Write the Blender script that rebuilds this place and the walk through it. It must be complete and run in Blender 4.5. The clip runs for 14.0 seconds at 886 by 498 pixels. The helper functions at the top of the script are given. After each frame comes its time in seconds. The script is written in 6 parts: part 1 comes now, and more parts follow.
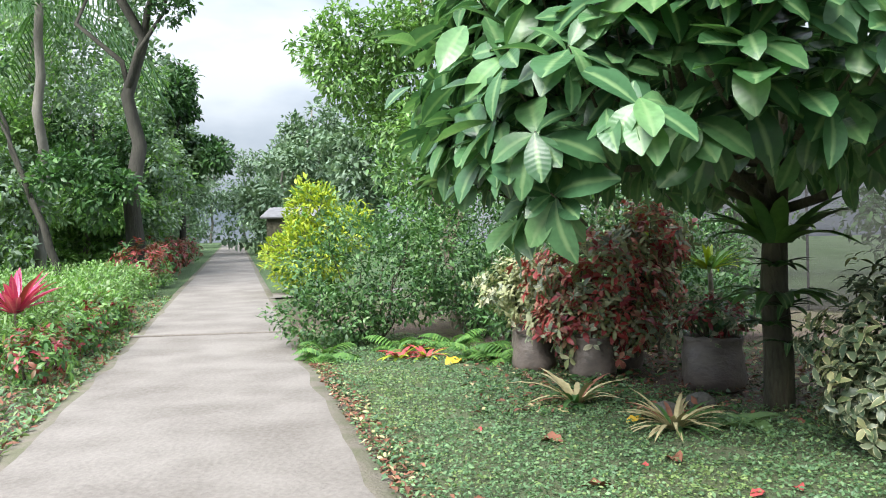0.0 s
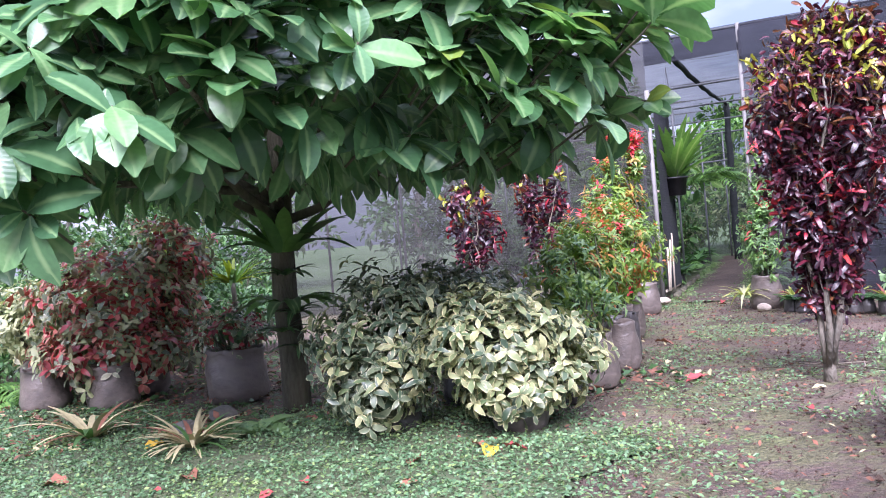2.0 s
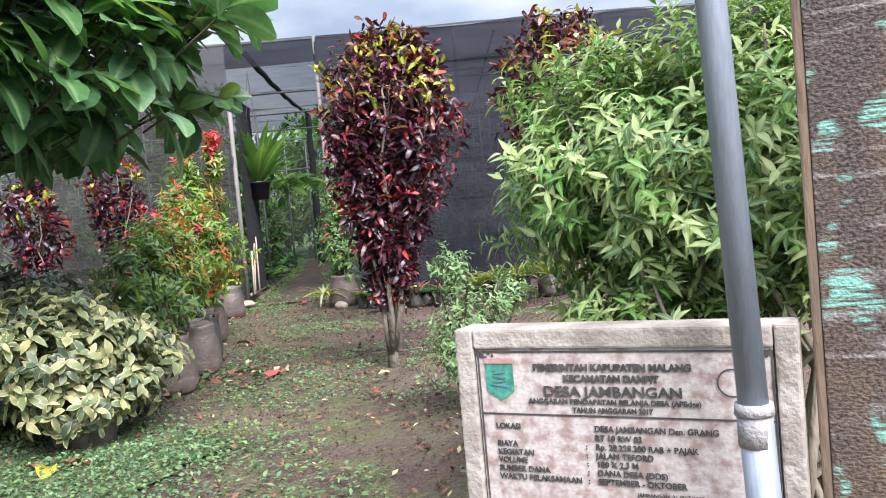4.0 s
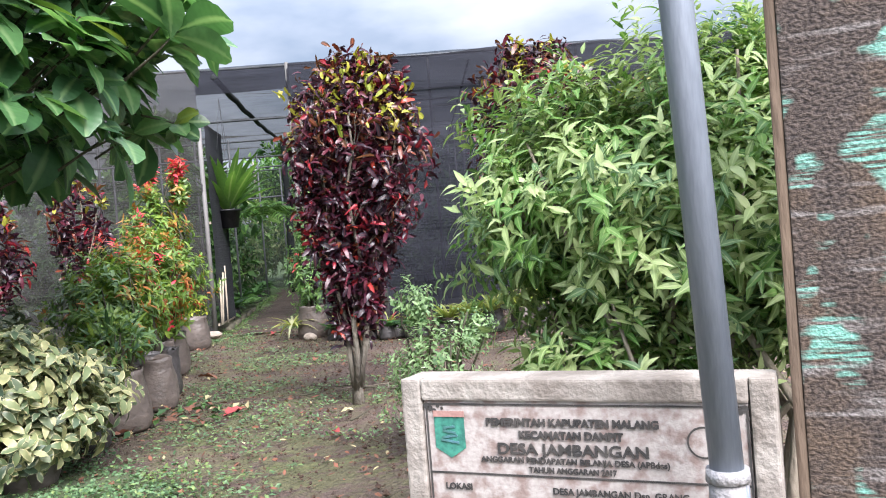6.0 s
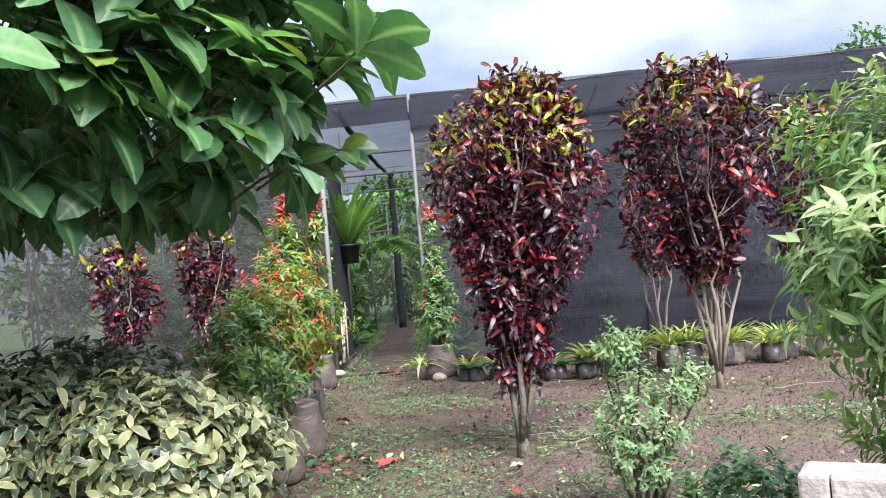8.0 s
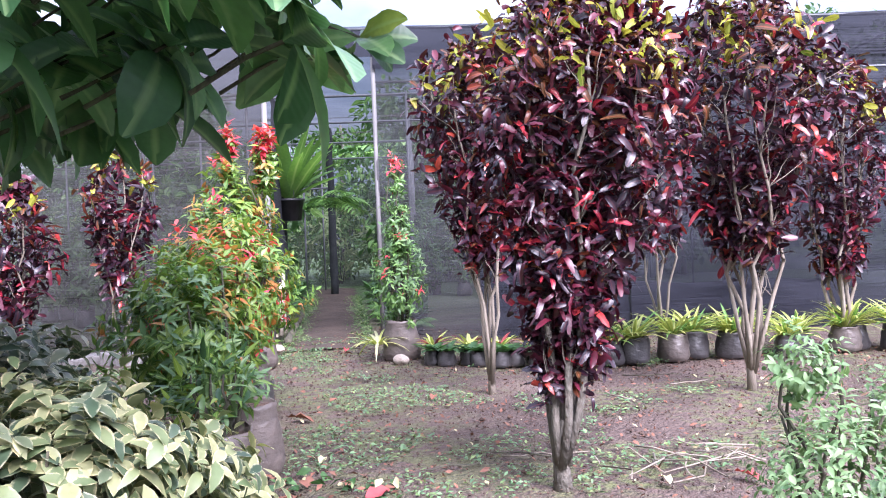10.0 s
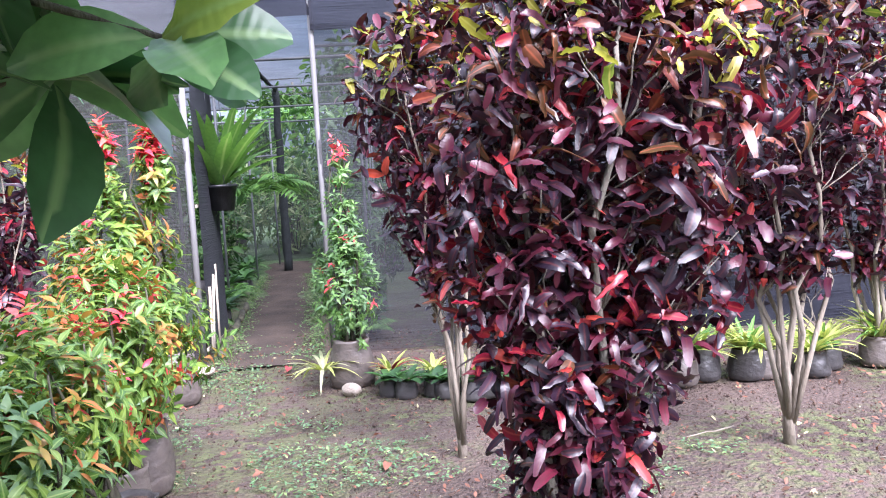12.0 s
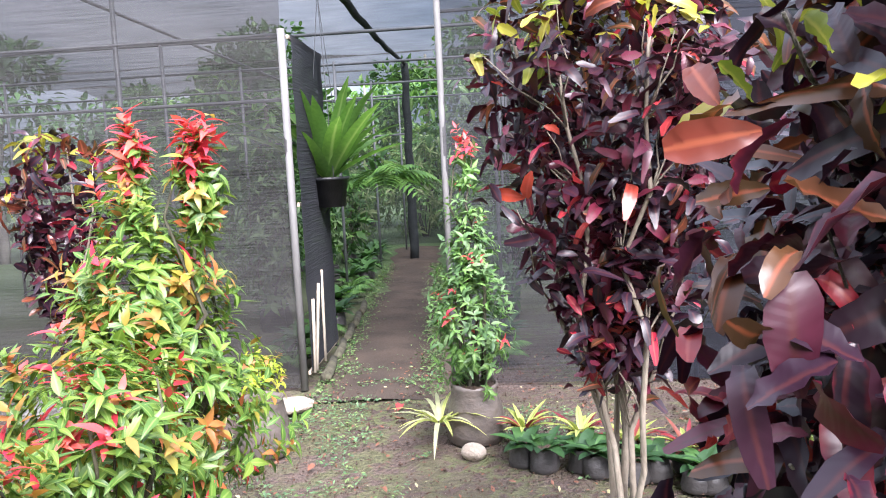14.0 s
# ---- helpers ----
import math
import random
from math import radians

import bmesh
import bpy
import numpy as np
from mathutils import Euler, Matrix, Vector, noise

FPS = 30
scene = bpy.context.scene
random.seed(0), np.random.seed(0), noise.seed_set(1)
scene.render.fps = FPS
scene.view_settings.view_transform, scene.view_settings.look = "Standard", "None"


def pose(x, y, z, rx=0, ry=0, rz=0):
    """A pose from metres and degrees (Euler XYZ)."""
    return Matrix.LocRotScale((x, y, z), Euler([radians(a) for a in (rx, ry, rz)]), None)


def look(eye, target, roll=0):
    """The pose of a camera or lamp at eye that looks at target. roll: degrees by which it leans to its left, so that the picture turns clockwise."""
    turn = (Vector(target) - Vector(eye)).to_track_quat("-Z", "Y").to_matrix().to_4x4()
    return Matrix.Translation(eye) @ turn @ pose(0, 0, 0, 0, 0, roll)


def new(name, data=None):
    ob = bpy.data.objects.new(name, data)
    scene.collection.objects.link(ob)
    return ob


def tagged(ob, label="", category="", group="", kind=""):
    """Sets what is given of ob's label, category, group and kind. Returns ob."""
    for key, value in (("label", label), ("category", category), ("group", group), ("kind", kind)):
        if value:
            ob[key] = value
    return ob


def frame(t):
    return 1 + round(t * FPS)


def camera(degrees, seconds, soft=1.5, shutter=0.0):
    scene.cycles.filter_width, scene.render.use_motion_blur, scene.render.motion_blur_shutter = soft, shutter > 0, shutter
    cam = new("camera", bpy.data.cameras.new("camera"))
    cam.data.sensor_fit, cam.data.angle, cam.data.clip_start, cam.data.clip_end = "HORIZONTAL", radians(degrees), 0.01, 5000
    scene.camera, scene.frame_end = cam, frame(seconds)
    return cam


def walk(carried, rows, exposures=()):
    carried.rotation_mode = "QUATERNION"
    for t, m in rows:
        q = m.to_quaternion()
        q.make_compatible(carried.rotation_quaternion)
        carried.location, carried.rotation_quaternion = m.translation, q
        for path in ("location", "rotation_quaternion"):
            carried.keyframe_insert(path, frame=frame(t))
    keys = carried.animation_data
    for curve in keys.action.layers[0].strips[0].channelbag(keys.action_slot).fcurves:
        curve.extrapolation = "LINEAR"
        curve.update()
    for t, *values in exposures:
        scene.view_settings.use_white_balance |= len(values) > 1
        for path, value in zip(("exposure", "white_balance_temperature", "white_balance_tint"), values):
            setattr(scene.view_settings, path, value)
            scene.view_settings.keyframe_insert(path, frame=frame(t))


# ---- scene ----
cam = camera(56.5, 14.0, soft=1.05)
PATH = [
    (0, (0.132, -0.086, 1.273), (0.106, 1.913, 1.261), -1.4),
    (0.5, (0.228, -0.065, 1.259), (0.421, 1.926, 1.243), -1.8),
    (1, (0.32, -0.063, 1.232), (0.784, 1.882, 1.222), -3.0),
    (1.5, (0.377, -0.061, 1.235), (1.119, 1.797, 1.216), -3.9),
    (2, (0.378, -0.114, 1.226), (1.379, 1.617, 1.199), -5.0),
    (2.5, (0.379, -0.135, 1.212), (1.609, 1.441, 1.167), -5.7),
    (3, (0.418, -0.152, 1.194), (1.846, 1.247, 1.126), -6.0),
    (3.5, (0.446, -0.16, 1.17), (2.023, 1.067, 1.085), -5.8),
    (4, (0.463, -0.167, 1.155), (2.153, 0.896, 1.06), -5.1),
    (4.2, (0.468, -0.172, 1.147), (2.192, 0.837, 1.051), -4.8),
    (6.3, (0.686, -0.109, 1.17), (2.4, 0.922, 1.161), -4.5),
    (6.5, (0.695, -0.06, 1.168), (2.391, 1.0, 1.176), -4.5),
    (7, (0.735, 0.18, 1.196), (2.386, 1.307, 1.241), -4.8),
    (7.5, (0.732, 0.405, 1.204), (2.349, 1.58, 1.277), -4.8),
    (7.7, (0.752, 0.469, 1.216), (2.358, 1.658, 1.29), -5.1),
    (9.8, (1.63, 1.798, 1.239), (3.33, 2.852, 1.227), -2.4),
    (10, (1.754, 1.927, 1.25), (3.47, 2.953, 1.226), -2.2),
    (10.5, (2.12, 2.138, 1.351), (3.858, 3.126, 1.291), -2.1),
    (11, (2.442, 2.398, 1.447), (4.193, 3.361, 1.362), -2.5),
    (11.5, (2.729, 2.538, 1.561), (4.486, 3.486, 1.437), -3.2),
    (12, (3.104, 2.607, 1.694), (4.853, 3.564, 1.542), -3.5),
    (12.5, (3.429, 2.741, 1.755), (5.156, 3.732, 1.573), -3.8),
    (13, (3.736, 2.975, 1.867), (5.425, 4.028, 1.677), -3.2),
    (13.5, (4.113, 3.186, 1.872), (5.738, 4.335, 1.675), -3.0),
    (14, (4.452, 3.481, 1.92), (6.02, 4.706, 1.718), -2.9),
]
walk(cam, [(t, look(eye, target, roll)) for t, eye, target, roll in PATH], exposures=((0, 1.4, 6500, 10), (1.2, 1.62, 6250, 20), (2.4, 1.95, 5700, 36), (4, 1.5, 6400, 17), (7.5, 1.53, 6350, 17), (10, 2.0, 5800, 31), (12, 2.12, 5800, 26), (13.4, 2.15, 5850, 24), (14, 2.1, 6200, 20)))

# ---- world and light ----
world = bpy.data.worlds.new("overcast_sky")
scene.world = world
world.use_nodes = True
wn, wl = world.node_tree.nodes, world.node_tree.links
wn.clear()
w_out = wn.new("ShaderNodeOutputWorld")
w_bg = wn.new("ShaderNodeBackground")
w_sky = wn.new("ShaderNodeTexSky")
w_sky.sky_type, w_sky.sun_disc = "NISHITA", False
w_sky.sun_elevation, w_sky.sun_rotation = radians(45), radians(212)
w_sky.dust_density = 2.0
w_tc = wn.new("ShaderNodeTexCoord")
w_map = wn.new("ShaderNodeMapping")
w_map.inputs["Scale"].default_value = (1.0, 1.0, 2.6)
w_map.inputs["Location"].default_value = (0.35, 0.1, 0.2)
w_noise = wn.new("ShaderNodeTexNoise")
w_noise.inputs["Scale"].default_value, w_noise.inputs["Detail"].default_value = 2.3, 6.0
w_noise.inputs["Roughness"].default_value = 0.5
w_ramp = wn.new("ShaderNodeValToRGB")
w_ramp.color_ramp.elements[0].position, w_ramp.color_ramp.elements[0].color = 0.37, (2.0, 2.55, 3.25, 1)
w_ramp.color_ramp.elements[1].position, w_ramp.color_ramp.elements[1].color = 0.6, (5.1, 5.45, 5.9, 1)
w_mix = wn.new("ShaderNodeMix")
w_mix.data_type = "RGBA"
w_mix.inputs["Factor"].default_value = 0.9
wl.new(w_tc.outputs["Generated"], w_map.inputs["Vector"])
wl.new(w_map.outputs["Vector"], w_noise.inputs["Vector"])
wl.new(w_noise.outputs["Fac"], w_ramp.inputs["Fac"])
wl.new(w_sky.outputs["Color"], w_mix.inputs["A"])
wl.new(w_ramp.outputs["Color"], w_mix.inputs["B"])
# an overcast sky is darker towards the horizon
w_sep = wn.new("ShaderNodeSeparateXYZ")
w_grad = wn.new("ShaderNodeMapRange")
w_grad.inputs["To Min"].default_value, w_grad.inputs["To Max"].default_value = 0.39, 1.7
w_mul = wn.new("ShaderNodeMath")
w_mul.operation = "MULTIPLY"
w_mul.inputs[1].default_value = 0.12
wl.new(w_tc.outputs["Generated"], w_sep.inputs["Vector"])
wl.new(w_sep.outputs["Z"], w_grad.inputs["Value"])
wl.new(w_grad.outputs["Result"], w_mul.inputs[0])
wl.new(w_mul.outputs[0], w_bg.inputs["Strength"])
wl.new(w_mix.outputs["Result"], w_bg.inputs["Color"])
wl.new(w_bg.outputs["Background"], w_out.inputs["Surface"])

sun = new("sun", bpy.data.lights.new("sun", "SUN"))
sun.data.energy, sun.data.angle, sun.data.color = 3.9, radians(40), (1.0, 0.98, 0.96)
sun.matrix_world = look((-6.8, -11, 13), (0, 0, 0))

# ---- materials ----
MATS = {}


def shader(name):
    m = bpy.data.materials.new(name)
    m.use_nodes = True
    nt = m.node_tree
    return m, nt.nodes, nt.links, nt.nodes["Principled BSDF"]


def mixer(nodes, links, fac, a, b):
    n = nodes.new("ShaderNodeMix")
    n.data_type = "RGBA"
    for slot, v in (("Factor", fac), ("A", a), ("B", b)):
        if isinstance(v, (int, float)):
            n.inputs[slot].default_value = v
        elif isinstance(v, tuple):
            n.inputs[slot].default_value = (*v, 1)
        else:
            links.new(v, n.inputs[slot])
    return n.outputs["Result"]


def noise_of(nodes, links, scale, detail=4, coord="Object", lo=0.4, hi=0.6, stretch=None):
    tc = nodes.new("ShaderNodeTexCoord")
    out = tc.outputs[coord]
    if stretch:
        mp = nodes.new("ShaderNodeMapping")
        mp.inputs["Scale"].default_value = stretch
        links.new(out, mp.inputs["Vector"])
        out = mp.outputs["Vector"]
    n = nodes.new("ShaderNodeTexNoise")
    n.inputs["Scale"].default_value, n.inputs["Detail"].default_value = scale, detail
    links.new(out, n.inputs["Vector"])
    r = nodes.new("ShaderNodeMapRange")
    r.inputs["From Min"].default_value, r.inputs["From Max"].default_value = lo, hi
    links.new(n.outputs["Fac"], r.inputs["Value"])
    return r.outputs["Result"]


def bump_of(nodes, links, bsdf, height, strength, distance=0.01):
    b = nodes.new("ShaderNodeBump")
    b.inputs["Strength"].default_value, b.inputs["Distance"].default_value = strength, distance
    links.new(height, b.inputs["Height"])
    links.new(b.outputs["Normal"], bsdf.inputs["Normal"])


def surface(name, c1, c2, rough=0.8, scale=4, fine=60, bump=0.3, c3=None, metal=0.0, stretch=None, lo=0.38, hi=0.62):
    """A matt or metal surface with variation at two scales."""
    m, n, l, b = shader(name)
    big = noise_of(n, l, scale, 5, lo=lo, hi=hi, stretch=stretch)
    small = noise_of(n, l, fine, 4, lo=0.3, hi=0.7, stretch=stretch)
    col = mixer(n, l, big, c1, c2)
    dark = tuple(0.6 * v for v in c1)
    col = mixer(n, l, small, col, mixer(n, l, 0.35, col, c3 or dark))
    l.new(col, b.inputs["Base Color"])
    b.inputs["Roughness"].default_value, b.inputs["Metallic"].default_value = rough, metal
    bump_of(n, l, b, small, bump)
    MATS[name] = m
    return m


def leafy(name, c1, c2, c3=None, rough=0.45, glow=0.25, veins=0.0, rib=None, edge=None, per_object=False, tint=(1.4, 1.5, 0.85), wax=0.0):
    """A leaf: colour varied leaf by leaf, a midrib, side veins, light passing through."""
    m, n, l, b = shader(name)
    if per_object:
        rnd = n.new("ShaderNodeObjectInfo").outputs["Random"]
    else:
        rnd = n.new("ShaderNodeNewGeometry").outputs["Random Per Island"]
    ramp = n.new("ShaderNodeValToRGB")
    cols = [c1, c2] + ([c3] if c3 else [])
    els = ramp.color_ramp.elements
    while len(els) < len(cols):
        els.new(0.5)
    for i, c in enumerate(cols):
        els[i].position, els[i].color = i / (len(cols) - 1), (*c, 1)
    l.new(rnd, ramp.inputs["Fac"])
    blot = noise_of(n, l, 25, 3, lo=0.35, hi=0.65)
    col = mixer(n, l, blot, ramp.outputs["Color"], mixer(n, l, 0.3, ramp.outputs["Color"], tuple(0.55 * v for v in c1)))
    if rib or edge or veins:
        uv = n.new("ShaderNodeUVMap")
        sep = n.new("ShaderNodeSeparateXYZ")
        l.new(uv.outputs["UV"], sep.inputs["Vector"])
        ab = n.new("ShaderNodeMath")
        ab.operation = "ABSOLUTE"
        l.new(sep.outputs["X"], ab.inputs[0])
        if rib:
            r = n.new("ShaderNodeMapRange")
            r.inputs["From Min"].default_value, r.inputs["From Max"].default_value = 0.03, 0.13
            r.inputs["To Min"].default_value, r.inputs["To Max"].default_value = 0.75, 0.0
            l.new(ab.outputs[0], r.inputs["Value"])
            col = mixer(n, l, r.outputs["Result"], col, rib)
        if edge:
            nz = noise_of(n, l, 40, 3, lo=0.2, hi=0.8)
            ad = n.new("ShaderNodeMath")
            ad.operation = "MULTIPLY_ADD"
            ad.inputs[1].default_value, ad.inputs[2].default_value = 0.5, -0.25
            l.new(nz, ad.inputs[0])
            su = n.new("ShaderNodeMath")
            l.new(ab.outputs[0], su.inputs[0])
            l.new(ad.outputs[0], su.inputs[1])
            r = n.new("ShaderNodeMapRange")
            r.inputs["From Min"].default_value, r.inputs["From Max"].default_value = 0.35, 0.6
            l.new(su.outputs[0], r.inputs["Value"])
            col = mixer(n, l, r.outputs["Result"], col, edge)
        if veins:
            k = n.new("ShaderNodeMath")
            k.operation = "MULTIPLY_ADD"
            k.inputs[1].default_value = -0.22
            l.new(ab.outputs[0], k.inputs[0])
            l.new(sep.outputs["Y"], k.inputs[2])
            s1 = n.new("ShaderNodeMath")
            s1.operation = "MULTIPLY"
            s1.inputs[1].default_value = 62.0
            l.new(k.outputs[0], s1.inputs[0])
            s2 = n.new("ShaderNodeMath")
            s2.operation = "SINE"
            l.new(s1.outputs[0], s2.inputs[0])
            bump_of(n, l, b, s2.outputs[0], veins, 0.006)
    l.new(col, b.inputs["Base Color"])
    b.inputs["Roughness"].default_value = rough
    b.inputs["Coat Weight"].default_value, b.inputs["Coat Roughness"].default_value = wax, 0.3
    if glow:
        tr = n.new("ShaderNodeBsdfTranslucent")
        warm = n.new("ShaderNodeMix")
        warm.data_type, warm.blend_type = "RGBA", "MULTIPLY"
        warm.inputs["Factor"].default_value = 1.0
        warm.inputs["B"].default_value = (*tint, 1)
        l.new(col, warm.inputs["A"])
        l.new(warm.outputs["Result"], tr.inputs["Color"])
        mx = n.new("ShaderNodeMixShader")
        mx.inputs["Fac"].default_value = glow
        l.new(b.outputs["BSDF"], mx.inputs[1])
        l.new(tr.outputs["BSDF"], mx.inputs[2])
        l.new(mx.outputs["Shader"], n["Material Output"].inputs["Surface"])
    MATS[name] = m
    return m


def netting(name, c, openness, streak):
    """Woven shade cloth: dark threads with gaps that let some light through."""
    m, n, l, b = shader(name)
    st = noise_of(n, l, 5, 5, lo=0.3, hi=0.7, stretch=(0.35, 0.35, 14.0))
    blot = noise_of(n, l, 0.8, 4, lo=0.35, hi=0.65)
    col = mixer(n, l, st, c, tuple(1.6 * v + 0.004 for v in c))
    col = mixer(n, l, blot, col, streak)
    l.new(col, b.inputs["Base Color"])
    b.inputs["Roughness"].default_value = 0.8
    b.inputs["Specular IOR Level"].default_value = 0.12
    bump_of(n, l, b, st, 0.5, 0.015)
    tp = n.new("ShaderNodeBsdfTransparent")
    mx = n.new("ShaderNodeMixShader")
    fac = n.new("ShaderNodeMapRange")
    fac.inputs["To Min"].default_value, fac.inputs["To Max"].default_value = openness * 0.85, openness * 1.15
    l.new(st, fac.inputs["Value"])
    l.new(fac.outputs["Result"], mx.inputs["Fac"])
    l.new(b.outputs["BSDF"], mx.inputs[1])
    l.new(tp.outputs["BSDF"], mx.inputs[2])
    l.new(mx.outputs["Shader"], n["Material Output"].inputs["Surface"])
    MATS[name] = m
    return m


# leaves
leafy("big_leaf", (0.04, 0.11, 0.045), (0.08, 0.195, 0.072), (0.15, 0.3, 0.115), rough=0.36, glow=0.4, veins=0.07, rib=(0.22, 0.34, 0.16), per_object=True, wax=0.1)
leafy("big_leaf_mass", (0.038, 0.105, 0.048), (0.075, 0.185, 0.075), (0.145, 0.29, 0.115), rough=0.36, glow=0.22, veins=0.07, rib=(0.21, 0.33, 0.15), wax=0.1)
leafy("big_leaf_young", (0.13, 0.25, 0.05), (0.22, 0.27, 0.05), rough=0.35, glow=0.35, veins=0.06, rib=(0.2, 0.3, 0.1), per_object=True)
leafy("croton_dark", (0.012, 0.008, 0.015), (0.026, 0.009, 0.02), (0.12, 0.012, 0.028), rough=0.38, glow=0.1, veins=0.03, rib=(0.07, 0.018, 0.02), tint=(1.3, 0.7, 0.9))
leafy("croton_dark_single", (0.012, 0.008, 0.015), (0.028, 0.009, 0.02), (0.13, 0.012, 0.028), rough=0.38, glow=0.1, veins=0.03, rib=(0.07, 0.016, 0.02), edge=(0.12, 0.012, 0.022), per_object=True, tint=(1.3, 0.7, 0.9))
leafy("croton_red", (0.16, 0.01, 0.025), (0.3, 0.015, 0.035), (0.4, 0.06, 0.03), rough=0.35, glow=0.2, rib=(0.42, 0.08, 0.06), tint=(1.3, 0.7, 0.9))
leafy("croton_tip", (0.16, 0.24, 0.03), (0.42, 0.40, 0.05), (0.26, 0.2, 0.03), rough=0.35, glow=0.3, rib=(0.45, 0.42, 0.1))
leafy("croton_bronze", (0.045, 0.022, 0.014), (0.09, 0.045, 0.016), (0.16, 0.03, 0.02), rough=0.35, glow=0.2, rib=(0.3, 0.08, 0.04))
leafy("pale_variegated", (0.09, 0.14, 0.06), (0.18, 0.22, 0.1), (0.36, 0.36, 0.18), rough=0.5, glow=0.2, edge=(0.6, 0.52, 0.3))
# darker copy of the leaf above, with the shade put into its colour
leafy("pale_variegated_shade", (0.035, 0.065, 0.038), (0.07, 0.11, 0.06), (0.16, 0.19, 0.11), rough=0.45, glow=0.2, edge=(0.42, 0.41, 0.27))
leafy("blush_leaf", (0.3, 0.022, 0.028), (0.46, 0.06, 0.05), (0.6, 0.36, 0.26), rough=0.4, glow=0.15, edge=(0.66, 0.4, 0.32))
leafy("blush_green", (0.1, 0.14, 0.09), (0.2, 0.24, 0.15), (0.4, 0.38, 0.26), rough=0.45, glow=0.15, edge=(0.55, 0.52, 0.38))
leafy("cream_leaf", (0.30, 0.33, 0.16), (0.45, 0.45, 0.26), (0.18, 0.24, 0.1), rough=0.5, glow=0.2)
leafy("bright_green", (0.075, 0.19, 0.04), (0.13, 0.28, 0.06), (0.2, 0.36, 0.1), rough=0.45, glow=0.3, rib=(0.3, 0.42, 0.16))
leafy("lime_green", (0.2, 0.31, 0.10), (0.33, 0.44, 0.18), (0.5, 0.58, 0.3), rough=0.5, glow=0.25, rib=(0.45, 0.55, 0.26))
leafy("lime_deep", (0.06, 0.14, 0.05), (0.12, 0.22, 0.08), rough=0.5, glow=0.2, rib=(0.3, 0.4, 0.2))
leafy("photinia_green", (0.06, 0.14, 0.028), (0.11, 0.22, 0.035), (0.22, 0.31, 0.045), rough=0.42, glow=0.3, rib=(0.25, 0.34, 0.09))
leafy("photinia_gold", (0.24, 0.27, 0.04), (0.4, 0.2, 0.05), (0.55, 0.13, 0.06), rough=0.4, glow=0.3)
leafy("photinia_red", (0.6, 0.03, 0.06), (0.68, 0.07, 0.1), (0.62, 0.16, 0.1), rough=0.4, glow=0.3)
leafy("shrub_green", (0.07, 0.15, 0.055), (0.12, 0.22, 0.08), (0.19, 0.3, 0.12), rough=0.45, glow=0.25)
leafy("dark_green", (0.018, 0.055, 0.02), (0.035, 0.09, 0.03), (0.06, 0.14, 0.04), rough=0.45, glow=0.2)
leafy("mid_green", (0.03, 0.09, 0.025), (0.06, 0.15, 0.04), (0.1, 0.22, 0.06), rough=0.5, glow=0.25)
leafy("yellow_green", (0.28, 0.36, 0.03), (0.42, 0.48, 0.04), (0.2, 0.3, 0.03), rough=0.5, glow=0.3)
leafy("lawn_leaf", (0.065, 0.135, 0.065), (0.105, 0.2, 0.09), (0.17, 0.29, 0.13), rough=0.55, glow=0.2)
leafy("weed_leaf", (0.10, 0.17, 0.055), (0.16, 0.25, 0.085), (0.24, 0.32, 0.12), rough=0.55, glow=0.2)
leafy("fern_green", (0.05, 0.14, 0.03), (0.1, 0.22, 0.05), (0.16, 0.3, 0.07), rough=0.5, glow=0.25)
leafy("cordyline_pink", (0.35, 0.02, 0.10), (0.5, 0.04, 0.14), (0.42, 0.12, 0.2), rough=0.4, glow=0.25, rib=(0.5, 0.15, 0.2))
leafy("red_bedding", (0.15, 0.015, 0.025), (0.3, 0.035, 0.04), (0.08, 0.1, 0.03), rough=0.45, glow=0.15)
leafy("striped_leaf", (0.36, 0.40, 0.10), (0.48, 0.5, 0.16), (0.3, 0.36, 0.08), rough=0.45, glow=0.25, rib=(0.12, 0.24, 0.05))
leafy("dry_leaf", (0.15, 0.065, 0.04), (0.25, 0.1, 0.06), (0.12, 0.06, 0.035), rough=0.75, glow=0.05)
leafy("dry_pale", (0.38, 0.33, 0.16), (0.48, 0.43, 0.24), (0.26, 0.21, 0.11), rough=0.75, glow=0.05)
leafy("fallen_red", (0.34, 0.05, 0.06), (0.4, 0.08, 0.07), rough=0.6, glow=0.1)
leafy("fallen_yellow", (0.6, 0.38, 0.03), (0.65, 0.45, 0.06), rough=0.6, glow=0.1)
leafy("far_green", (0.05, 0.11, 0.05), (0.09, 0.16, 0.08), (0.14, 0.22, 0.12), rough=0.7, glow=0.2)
# paled, greyed green: the haze of distance is put into the leaf colour
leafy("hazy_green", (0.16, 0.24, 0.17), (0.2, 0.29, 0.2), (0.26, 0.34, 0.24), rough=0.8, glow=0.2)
leafy("gardenia_green", (0.11, 0.2, 0.08), (0.19, 0.3, 0.13), (0.3, 0.42, 0.21), rough=0.5, glow=0.25)
# bark, earth, built things
surface("bark_croton", (0.105, 0.088, 0.07), (0.2, 0.17, 0.135), 0.9, 9, 55, 0.7, c3=(0.24, 0.25, 0.21), stretch=(1, 1, 0.4))
# bark darkened in colour for trunks that stand against the light
surface("bark_backlit", (0.022, 0.02, 0.018), (0.05, 0.045, 0.038), 0.95, 3, 30, 0.8, c3=(0.05, 0.06, 0.035), stretch=(1, 1, 0.3))
surface("rubble", (0.16, 0.15, 0.145), (0.27, 0.255, 0.24), 0.95, 5, 45, 0.5, c3=(0.1, 0.1, 0.075))
